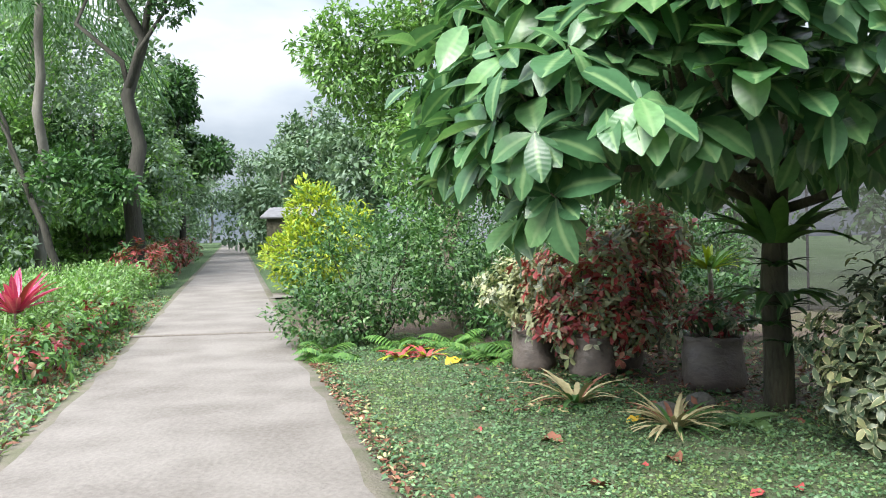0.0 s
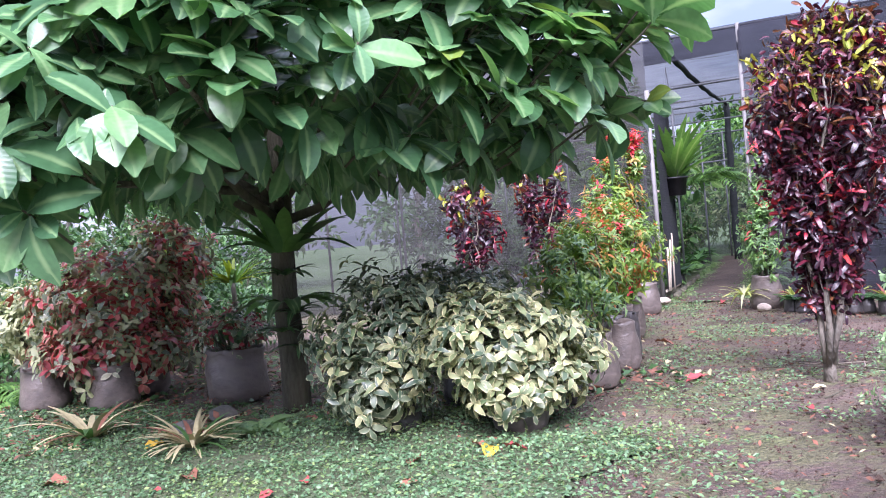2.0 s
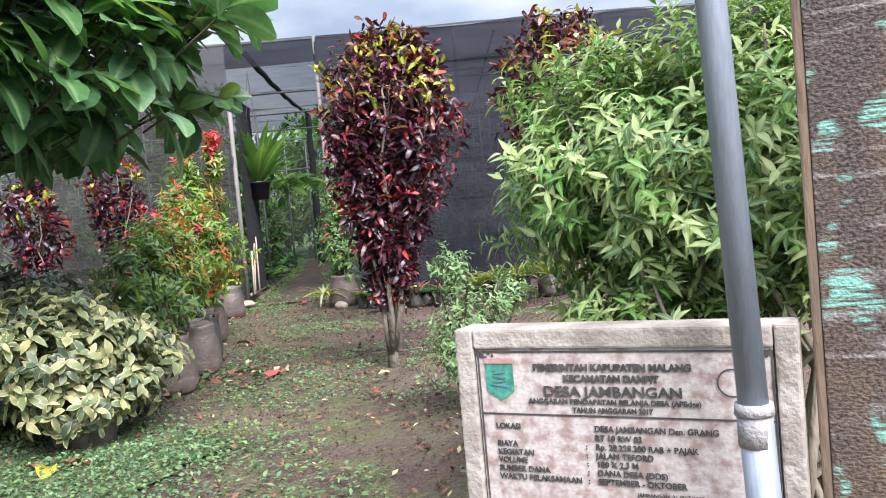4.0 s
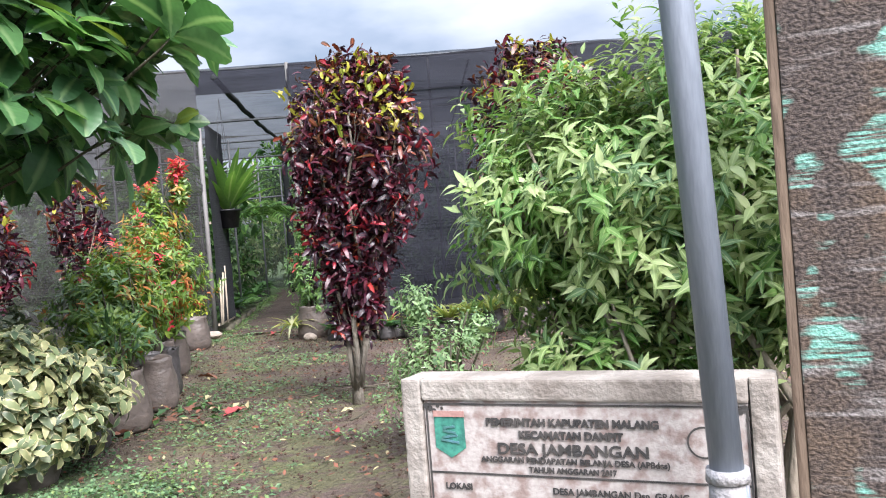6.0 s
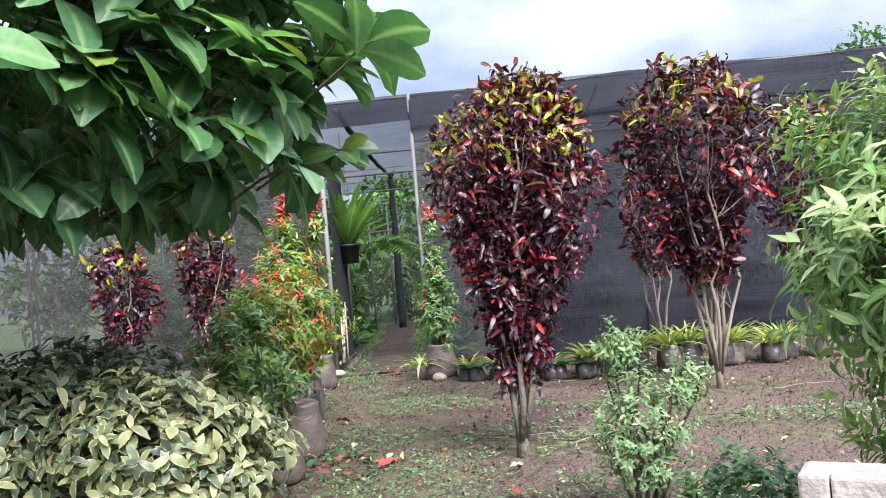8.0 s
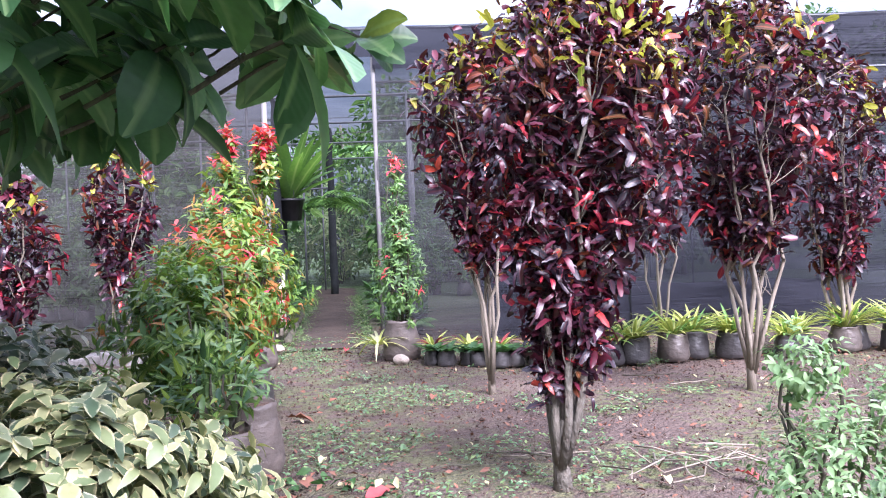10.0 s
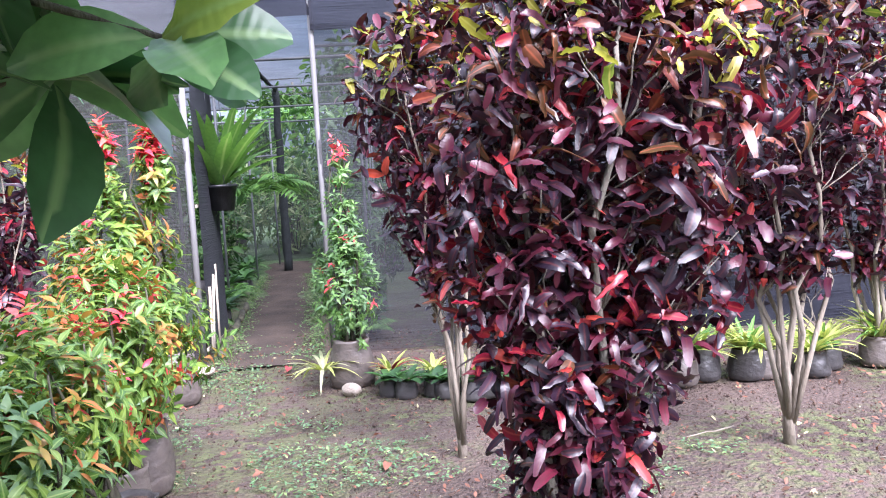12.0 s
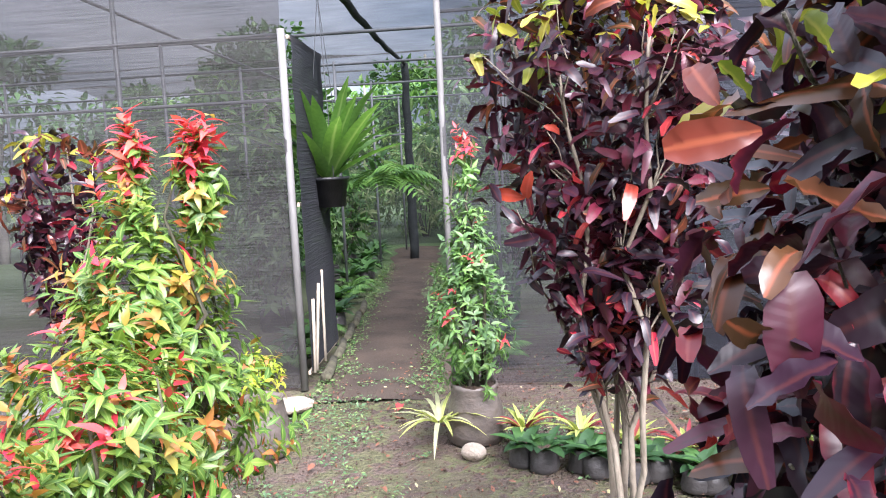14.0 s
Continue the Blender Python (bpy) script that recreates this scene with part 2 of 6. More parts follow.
surface("bark_brown", (0.035, 0.028, 0.02), (0.08, 0.068, 0.045), 0.9, 6, 50, 0.8, c3=(0.12, 0.14, 0.08), stretch=(1, 1, 0.3))
surface("bark_pale", (0.2, 0.165, 0.125), (0.3, 0.26, 0.205), 0.85, 8, 60, 0.4, c3=(0.14, 0.12, 0.09), stretch=(1, 1, 0.4))
surface("bark_grey", (0.14, 0.13, 0.115), (0.24, 0.23, 0.2), 0.9, 3, 30, 0.5, stretch=(1, 1, 0.3))
surface("concrete_road", (0.12, 0.105, 0.092), (0.19, 0.172, 0.155), 0.9, 1.3, 26, 0.4, c3=(0.27, 0.25, 0.225), lo=0.36, hi=0.62)
surface("road_edge", (0.16, 0.14, 0.112), (0.105, 0.108, 0.062), 0.95, 4, 40, 0.5)
surface("weathered_concrete", (0.37, 0.345, 0.31), (0.21, 0.185, 0.16), 0.9, 7, 55, 0.35, c3=(0.15, 0.125, 0.11))
surface("marble_plate", (0.46, 0.43, 0.41), (0.27, 0.21, 0.19), 0.6, 26, 90, 0.12, c3=(0.15, 0.095, 0.08), lo=0.46, hi=0.62)
leafy("white_petal", (0.75, 0.75, 0.7), (0.8, 0.8, 0.76), rough=0.6)
surface("damp_earth", (0.04, 0.027, 0.019), (0.075, 0.052, 0.037), 0.95, 2, 50, 0.6)
surface("mossy_earth", (0.05, 0.085, 0.035), (0.085, 0.11, 0.05), 1.0, 3, 60, 0.8, c3=(0.09, 0.065, 0.045))
surface("ink", (0.03, 0.03, 0.03), (0.07, 0.065, 0.06), 0.7, 20, 80, 0.1)
surface("emblem_green", (0.03, 0.15, 0.12), (0.06, 0.30, 0.22), 0.5, 40, 90, 0.1)
surface("emblem_pale", (0.08, 0.2, 0.24), (0.05, 0.16, 0.12), 0.5, 20, 90, 0.1)
surface("emblem_red", (0.35, 0.18, 0.16), (0.4, 0.25, 0.22), 0.5, 20, 90, 0.1)
surface("galvanised", (0.23, 0.27, 0.33), (0.31, 0.355, 0.42), 0.45, 3, 40, 0.08, metal=0.35, stretch=(3, 3, 0.5))
surface("putty", (0.32, 0.31, 0.31), (0.26, 0.27, 0.29), 0.8, 20, 90, 0.4)
surface("post_edge", (0.16, 0.115, 0.08), (0.10, 0.072, 0.052), 0.85, 6, 60, 0.4, stretch=(1, 1, 0.2))
surface("polybag", (0.085, 0.073, 0.066), (0.14, 0.118, 0.105), 0.45, 5, 22, 0.35, c3=(0.19, 0.15, 0.125), stretch=(1, 1, 1.5))
surface("polybag_dark", (0.05, 0.047, 0.047), (0.085, 0.08, 0.08), 0.4, 5, 22, 0.35, stretch=(1, 1, 1.5))
surface("potting_soil", (0.07, 0.045, 0.035), (0.13, 0.08, 0.055), 1.0, 12, 90, 0.8)
surface("black_plastic", (0.012, 0.013, 0.016), (0.03, 0.03, 0.035), 0.4, 8, 60, 0.2)
surface("stone", (0.3, 0.25, 0.2), (0.4, 0.34, 0.28), 0.9, 8, 50, 0.5)
surface("stone_dark", (0.1, 0.1, 0.09), (0.16, 0.15, 0.13), 0.9, 8, 50, 0.5)
surface("white_post", (0.19, 0.185, 0.18), (0.12, 0.118, 0.112), 0.7, 6, 50, 0.2, stretch=(1, 1, 0.3))
surface("grey_pipe", (0.13, 0.14, 0.15), (0.2, 0.21, 0.22), 0.5, 5, 50, 0.1, metal=0.3)
surface("lath", (0.36, 0.3, 0.23), (0.46, 0.4, 0.32), 0.85, 6, 60, 0.3, stretch=(1, 1, 0.2))
surface("roof_grey", (0.16, 0.16, 0.17), (0.22, 0.22, 0.23), 0.8, 3, 30, 0.2)
def post_material():
    m, n, l, b = shader("post_face")
    grain = noise_of(n, l, 130, 8, lo=0.34, hi=0.66, stretch=(0.8, 1, 1.1))
    col = mixer(n, l, grain, (0.018, 0.014, 0.013), (0.11, 0.086, 0.074))
    rust = noise_of(n, l, 5, 5, lo=0.45, hi=0.65)
    col = mixer(n, l, rust, col, mixer(n, l, grain, (0.05, 0.034, 0.024), (0.15, 0.105, 0.07)))
    smear = noise_of(n, l, 9, 6, lo=0.55, hi=0.68, stretch=(0.4, 1, 3.5))
    col = mixer(n, l, smear, col, mixer(n, l, grain, (0.12, 0.11, 0.105), (0.27, 0.25, 0.24)))
    patch = noise_of(n, l, 7.5, 2, lo=0.55, hi=0.61, stretch=(1.1, 1, 1.3))
    stroke = noise_of(n, l, 22, 6, lo=0.40, hi=0.54, stretch=(0.35, 1, 7.0))
    both = n.new("ShaderNodeMath")
    both.operation = "MULTIPLY"
    l.new(patch, both.inputs[0])
    l.new(stroke, both.inputs[1])
    col = mixer(n, l, both.outputs[0], col, mixer(n, l, grain, (0.12, 0.33, 0.27), (0.22, 0.46, 0.38)))
    l.new(col, b.inputs["Base Color"])
    b.inputs["Roughness"].default_value = 0.9
    bump_of(n, l, b, grain, 0.7, 0.004)
    MATS["post_face"] = m


post_material()
surface("net_wrap", (0.010, 0.014, 0.015), (0.022, 0.028, 0.03), 0.9, 6, 60, 0.8)
netting("net_dark", (0.010, 0.011, 0.016), 0.1, (0.026, 0.027, 0.036))
netting("net_open", (0.03, 0.029, 0.03), 0.36, (0.05, 0.048, 0.048))
netting("net_thin", (0.03, 0.03, 0.034), 0.5, (0.05, 0.05, 0.056))
netting("net_roof", (0.05, 0.046, 0.043), 0.36, (0.08, 0.074, 0.068))
netting("net_door", (0.016, 0.017, 0.021), 0.06, (0.036, 0.037, 0.043))


def earth_material():
    m, n, l, b = shader("garden_earth")
    soil = mixer(n, l, noise_of(n, l, 0.9, 6, lo=0.35, hi=0.65), (0.076, 0.05, 0.04), (0.165, 0.116, 0.094))
    grit = noise_of(n, l, 34, 6, lo=0.3, hi=0.7)
    soil = mixer(n, l, grit, soil, mixer(n, l, 0.5, soil, (0.06, 0.038, 0.03)))
    pale = noise_of(n, l, 90, 2, lo=0.66, hi=0.74)
    soil = mixer(n, l, pale, soil, (0.34, 0.29, 0.24))
    moss = n.new("ShaderNodeMath")
    moss.operation = "MULTIPLY"
    l.new(noise_of(n, l, 0.8, 5, lo=0.42, hi=0.60), moss.inputs[0])
    l.new(noise_of(n, l, 11, 8, lo=0.44, hi=0.58), moss.inputs[1])
    # greener along the trodden way to the gate
    geo = n.new("ShaderNodeNewGeometry")
    way = n.new("ShaderNodeVectorMath")
    way.operation = "DOT_PRODUCT"
    way.inputs[1].default_value = (0.70, -0.714, 0.0)
    l.new(geo.outputs["Position"], way.inputs[0])
    off = n.new("ShaderNodeMath")
    off.operation = "SUBTRACT"
    off.inputs[1].default_value = 0.6
    l.new(way.outputs["Value"], off.inputs[0])
    wide = n.new("ShaderNodeMath")
    wide.operation = "ABSOLUTE"
    l.new(off.outputs[0], wide.inputs[0])
    band = n.new("ShaderNodeMapRange")
    band.inputs["From Min"].default_value, band.inputs["From Max"].default_value = 0.2, 1.0
    band.inputs["To Min"].default_value, band.inputs["To Max"].default_value = 0.7, 0.0
    l.new(wide.outputs[0], band.inputs["Value"])
    trod = n.new("ShaderNodeMath")
    trod.operation = "MULTIPLY"
    l.new(band.outputs["Result"], trod.inputs[0])
    l.new(noise_of(n, l, 4.5, 10, lo=0.47, hi=0.56), trod.inputs[1])
    both = n.new("ShaderNodeMath")
    both.operation = "MAXIMUM"
    l.new(moss.outputs[0], both.inputs[0])
    l.new(trod.outputs[0], both.inputs[1])
    moss = both.outputs[0]
    col = mixer(n, l, moss, soil, mixer(n, l, grit, (0.095, 0.115, 0.042), (0.165, 0.17, 0.075)))
    le = n.new("ShaderNodeVectorMath")
    le.operation = "LENGTH"
    l.new(geo.outputs["Position"], le.inputs[0])
    far = n.new("ShaderNodeMapRange")
    far.inputs["From Min"].default_value, far.inputs["From Max"].default_value = 13.0, 22.0
    l.new(le.outputs["Value"], far.inputs["Value"])
    col = mixer(n, l, far.outputs["Result"], col, mixer(n, l, grit, (0.05, 0.1, 0.035), (0.09, 0.14, 0.05)))
    l.new(col, b.inputs["Base Color"])
    b.inputs["Roughness"].default_value = 0.95
    bump_of(n, l, b, grit, 1.0, 0.03)
    MATS["garden_earth"] = m


earth_material()


# ---- mesh helpers ----
def rise(x, y):
    """Height of the ground: level garden, the lane climbing gently away."""
    k = min(1.0, max(0.0, (2.0 - x) / 4.0))
    return k * 0.021 * max(0.0, y - 10.0)


def mesh_from(name, verts, faces, mats, index=None, uvs=None, smooth=True):
    me = bpy.data.meshes.new(name)
    me.from_pydata(verts, [], faces)
    for m in mats:
        me.materials.append(MATS[m])
    if index is not None:
        me.polygons.foreach_set("material_index", np.asarray(index, dtype=np.int32))
    if uvs is not None:
        layer = me.uv_layers.new(name="UVMap")
        li = np.zeros(len(me.loops), dtype=np.int32)
        me.loops.foreach_get("vertex_index", li)
        layer.data.foreach_set("uv", np.asarray(uvs)[li].astype(np.float32).ravel())
    if smooth:
        me.polygons.foreach_set("use_smooth", np.ones(len(me.polygons), dtype=bool))
    me.update()
    return me


def child(name, me, parent, label="", kind=""):
    ob = new(name, me)
    ob.parent = parent
    return tagged(ob, label, "", "", kind)


def part(name, bm, material, parent, label=""):
    me = bpy.data.meshes.new(name)
    bm.to_mesh(me)
    bm.free()
    me.materials.append(MATS[material])
    return child(name, me, parent, label)


def thing(name, x, y, z, label, category, group="", turn=0, kind=""):
    ob = new(name)
    ob.empty_display_size = 0.1
    ob.matrix_world = pose(x, y, z, 0, 0, turn)
    return tagged(ob, label, category, group, kind)


def box_bm(sx, sy, sz, at=(0, 0, 0), bevel=0.0, turn=None):
    bm = bmesh.new()
    bmesh.ops.create_cube(bm, size=1)
    bmesh.ops.scale(bm, vec=(sx, sy, sz), verts=bm.verts)
    if bevel:
        bmesh.ops.bevel(bm, geom=list(bm.edges), offset=bevel, segments=2, affect="EDGES", profile=0.6)
    if turn is not None:
        bmesh.ops.transform(bm, matrix=turn, verts=bm.verts)
    bmesh.ops.translate(bm, vec=at, verts=bm.verts)
    return bm


def tube(pts, r0, r1, sides=7, knobs=0.0, rng=None):
    """Verts and faces of a tapered bent stem."""
    pts = [Vector(p) for p in pts]
    verts, faces = [], []
    for i, p in enumerate(pts):
        d = (pts[min(i + 1, len(pts) - 1)] - pts[max(i - 1, 0)]).normalized()
        a = d.orthogonal().normalized() if abs(d.z) < 0.9 else (Vector((1, 0, 0)) - d * d.x).normalized()
        b = d.cross(a)
        r = r0 + (r1 - r0) * i / (len(pts) - 1)
        for k in range(sides):
            w = 2 * math.pi * k / sides
            rr = r * (1 + (knobs * (rng.random() - 0.5) if rng else 0))
            verts.append(p + (a * math.cos(w) + b * math.sin(w)) * rr)
        if i:
            for k in range(sides):
                o, q = (i - 1) * sides, i * sides
                faces.append((o + k, o + (k + 1) % sides, q + (k + 1) % sides, q + k))
    n = len(verts)
    verts += [pts[0], pts[-1]]
    for k in range(sides):
        faces.append((n, (k + 1) % sides, k))
        faces.append((n + 1, n - sides + k, n - sides + (k + 1) % sides))
    return verts, faces


def tubes(name, runs, mat, parent, label="", kind="", sides=7):
    V, Fc = [], []
    for pts, r0, r1 in runs:
        v, f = tube(pts, r0, r1, sides)
        o = len(V)
        V += [tuple(p) for p in v]
        Fc += [tuple(i + o for i in q) for q in f]
    return child(name, mesh_from(name, V, Fc, [mat]), parent, label, kind)


def bent(a, b, rng, wob=0.08, n=6, sag=0.0):
    a, b = Vector(a), Vector(b)
    ln = (b - a).length
    out = []
    for i in range(n):
        t = i / (n - 1)
        p = a.lerp(b, t)
        k = math.sin(math.pi * t) * wob * ln
        out.append(p + Vector((rng.uniform(-1, 1) * k, rng.uniform(-1, 1) * k, rng.uniform(-0.4, 0.4) * k - sag * t * t * ln)))
    return out


OVAL = (0.12, 0.62, 0.95, 1.0, 0.72, 0.06)
OBOVATE = (0.1, 0.42, 0.75, 1.0, 0.86, 0.1)
LANCE = (0.12, 0.8, 1.0, 0.75, 0.4, 0.03)
STRAP = (0.7, 1.0, 1.0, 0.9, 0.65, 0.05)
CROTON = (0.16, 0.5, 0.74, 0.9, 0.98, 1.0, 0.97, 0.86, 0.45)
DIAMOND = (0.1, 1.0, 0.05)


def leaf_arrays(P, D, N, L, W, prof=OVAL, droop=0.25, fold=0.25, curl=0.0, wave=0.0, twist=0.0):
    """Leaves as strips three vertices wide: places, directions, upper sides, lengths, widths."""
    P, D, N = (np.asarray(a, dtype=float) for a in (P, D, N))
    n = len(P)
    L, W = np.broadcast_to(L, n).astype(float), np.broadcast_to(W, n).astype(float)
    droop, curl, twist = np.broadcast_to(droop, n), np.broadcast_to(curl, n), np.broadcast_to(twist, n)
    D = D / np.linalg.norm(D, axis=1, keepdims=True)
    N = N - D * (N * D).sum(1, keepdims=True)
    N = N / (np.linalg.norm(N, axis=1, keepdims=True) + 1e-9)
    S = np.cross(D, N)
    k = len(prof)
    V = np.zeros((n, k, 3, 3))
    UV = np.zeros((n, k, 3, 2))
    for i, w in enumerate(prof):
        t = i / (k - 1)
        mid = P + D * (L * (t - 0.3 * np.abs(droop) * t * t))[:, None] - N * (droop * L * t * t)[:, None]
        half = (W * w / 2)[:, None]
        wv = wave * W[:, None] * math.sin(i * 2.4)
        ct, st = np.cos(twist * t)[:, None], np.sin(twist * t)[:, None]
        St, Nt = S * ct + N * st, N * ct - S * st
        for j, sgn in enumerate((-1, 0, 1)):
            V[:, i, j] = mid + St * half * sgn + Nt * (fold * half * abs(sgn) + wv * sgn - (curl[:, None] * half * abs(sgn)))
            UV[:, i, j] = (0.5 * sgn * 2 * 0.5, t)
    quads = []
    for i in range(k - 1):
        for j in range(2):
            a = i * 3 + j
            quads.append((a, a + 1, a + 4, a + 3))
    Q = (np.array(quads)[None] + (np.arange(n) * k * 3)[:, None, None]).reshape(-1, 4)
    return V.reshape(-1, 3), Q, UV.reshape(-1, 2), len(quads)


def leaves(name, mats, parent, P, D, N, L, W, index=None, label="", kind="stuff", **kw):
    V, Q, UV, per = leaf_arrays(P, D, N, L, W, **kw)
    idx = None if index is None else np.repeat(np.asarray(index), per)
    me = bpy.data.meshes.new(name)
    me.vertices.add(len(V))
    me.vertices.foreach_set("co", V.astype(np.float32).ravel())
    me.loops.add(Q.size)
    me.loops.foreach_set("vertex_index", Q.astype(np.int32).ravel())
    me.polygons.add(len(Q))
    me.polygons.foreach_set("loop_start", (np.arange(len(Q)) * 4).astype(np.int32))
    me.polygons.foreach_set("use_smooth", np.ones(len(Q), dtype=bool))
    for m in mats:
        me.materials.append(MATS[m])
    if idx is not None:
        me.polygons.foreach_set("material_index", idx.astype(np.int32))
    uv = me.uv_layers.new(name="UVMap")
    uv.data.foreach_set("uv", UV[Q.ravel()].astype(np.float32).ravel())
    me.update(calc_edges=True)
    me.validate()
    return child(name, me, parent, label, kind)


def unit(rng, n):
    v = rng.normal(size=(n, 3))
    return v / np.linalg.norm(v, axis=1, keepdims=True)


def cloud(rng, n, c, r, inner=0.55, low=-1.0):
    """Points in the outer part of an uneven ellipsoid, with the outward way."""
    u = unit(rng, n * 2)
    u = u[u[:, 2] > low][:n]
    bump = 1 + 0.16 * np.sin(u[:, 0] * 5 + u[:, 2] * 4 + c[0]) + 0.12 * np.sin(u[:, 1] * 7 - u[:, 2] * 6 + c[1])
    k = (inner + (1 - inner) * rng.random(len(u)) ** 0.6) * bump
    return np.asarray(c) + u * np.asarray(r) * k[:, None], u


def rosettes(rng, tips, ways, per, spread=1.0, lift=0.35):
    """per leaves round every tip, leaning out from its way."""
    P, D, N = [], [], []
    for p, w in zip(tips, ways):
        w = Vector(w).normalized()
        a = w.orthogonal().normalized()
        b = w.cross(a)
        ph = rng.random() * 6.28
        for i in range(per):
            th = ph + i * 2.4
            out = a * math.cos(th) + b * math.sin(th)
            up = lift + 0.5 * rng.random()
            d = (out * spread + w * up + Vector(rng.normal(size=3) * 0.15)).normalized()
            P.append(Vector(p) - w * 0.012 * i)
            D.append(d)
            N.append((w - out * 0.2 + Vector((0, 0, 0.4))))
    return np.array([tuple(v) for v in P]), np.array([tuple(v) for v in D]), np.array([tuple(v) for v in N])


# ---- ground, lawn and road ----
def ground():
    xs = [-900, -300, -120, -60] + [i * 2.0 for i in range(-15, 0)] + [i * 0.5 for i in range(0, 31)] + [17, 20, 25, 35, 60, 150, 400, 900]
    ys = [-600, -150, -40, -15, -6] + [i * 0.5 for i in range(-4, 31)] + [17, 20, 25, 30, 40, 50, 60, 75, 90, 120, 200, 400, 900]
    V = []
    for y in ys:
        for x in xs:
            z = rise(x, min(y, 120))
            if 0 < x < 15 and -2 < y < 15:
                z += 0.03 * noise.noise((x * 0.6, y * 0.6, 0)) + 0.012 * noise.noise((x * 2.3, y * 2.3, 4))
            V.append((x, y, z - 0.01))
    w = len(xs)
    Fc = [(j * w + i, j * w + i + 1, (j + 1) * w + i + 1, (j + 1) * w + i) for j in range(len(ys) - 1) for i in range(w - 1)]
    tagged(new("ground", mesh_from("ground", V, Fc, ["garden_earth"])), "bare brown garden earth with moss patches", "ground", kind="structure")


def lane(y):
    return -0.25 - 0.265 * y


def road():
    V, Fc = [], []
    ys = [-8, -5, -3, -2, -1] + [i * 0.35 for i in range(0, 46)] + [17 + i * 3 for i in range(0, 30)]
    cols = (-1.19, -1.14, -1.0, -0.4, 0.3, 1.0, 1.14, 1.19)
    for y in ys:
        jl, jr = 0.07 * noise.noise((0, y * 1.3, 2)), 0.07 * noise.noise((5, y * 1.3, 2))
        for c in cols:
            j = jl if c < -0.5 else jr if c > 0.5 else 0
            edge = abs(c) > 1.15
            z = -0.03 if edge else 0.03 + 0.002 * noise.noise((c * 2, y * 0.8, 7)) - (0.012 if abs(c) > 1.1 else 0)
            V.append((lane(y) + (c + j) * 1.03, y, rise(lane(y), y) + z))
    w = len(cols)
    Fc = [(j * w + i, j * w + i + 1, (j + 1) * w + i + 1, (j + 1) * w + i) for j in range(len(ys) - 1) for i in range(w - 1)]
    edge = [int(i % (w - 1) in (0, 1, w - 3, w - 2)) for i in range(len(Fc))]
    ob = tagged(new("road", mesh_from("road", V, Fc, ["concrete_road", "road_edge"], edge)), "worn pale concrete lane with stained edges", "road", kind="structure")
    # raised joint across the lane
    bm = box_bm(2.35, 0.07, 0.03, bevel=0.01, turn=pose(0, 0, 0, 0, 0, 6))
    j = part("joint", bm, "concrete_road", ob)
    j.location = (lane(11.6), 11.6, rise(lane(11.6), 11.6) + 0.04)
    V, Fc = [], []
    for i in range(9):
        t = i / 8
        for s in (-1, 1):
            V.append((lane(18.5) + 0.8 + 3.2 * t, 18.5 + 1.2 * t + s * (0.95 + 0.1 * math.sin(i * 2)), rise(-4, 18.5) + 0.015))
    Fc = [(2 * i, 2 * i + 2, 2 * i + 3, 2 * i + 1) for i in range(8)]
    tagged(new("side_path", mesh_from("side_path", V, Fc, ["concrete_road"])), "short concrete side path leaving the lane", "path", kind="structure")


def in_lawn(x, y):
    """Whether the creeping groundcover grows at a place."""
    if x < lane(y) + 1.2 + 0.06 * math.sin(y * 6) + 0.06 * math.sin(y * 2.3):
        return False
    e = 0.22 * noise.noise((x * 1.2, y * 1.2, 8)) + 0.1 * noise.noise((x * 4, y * 4, 3))
    if x < 0.9:
        top = 10.6 - 1.2 * max(x, -1.0)
    else:
        top = 9.52 - 2.9 * min(1.0, (x - 0.9) / 0.9) - 1.0 * max(0.0, x - 1.8)
    low = 1.3 if x < 1.7 else 1.3 + 1.25 * min(1.0, (x - 1.7) / 0.6) + 0.25 * (x - 1.7)
    return low + e < y < top + e and x < 3.75 + e


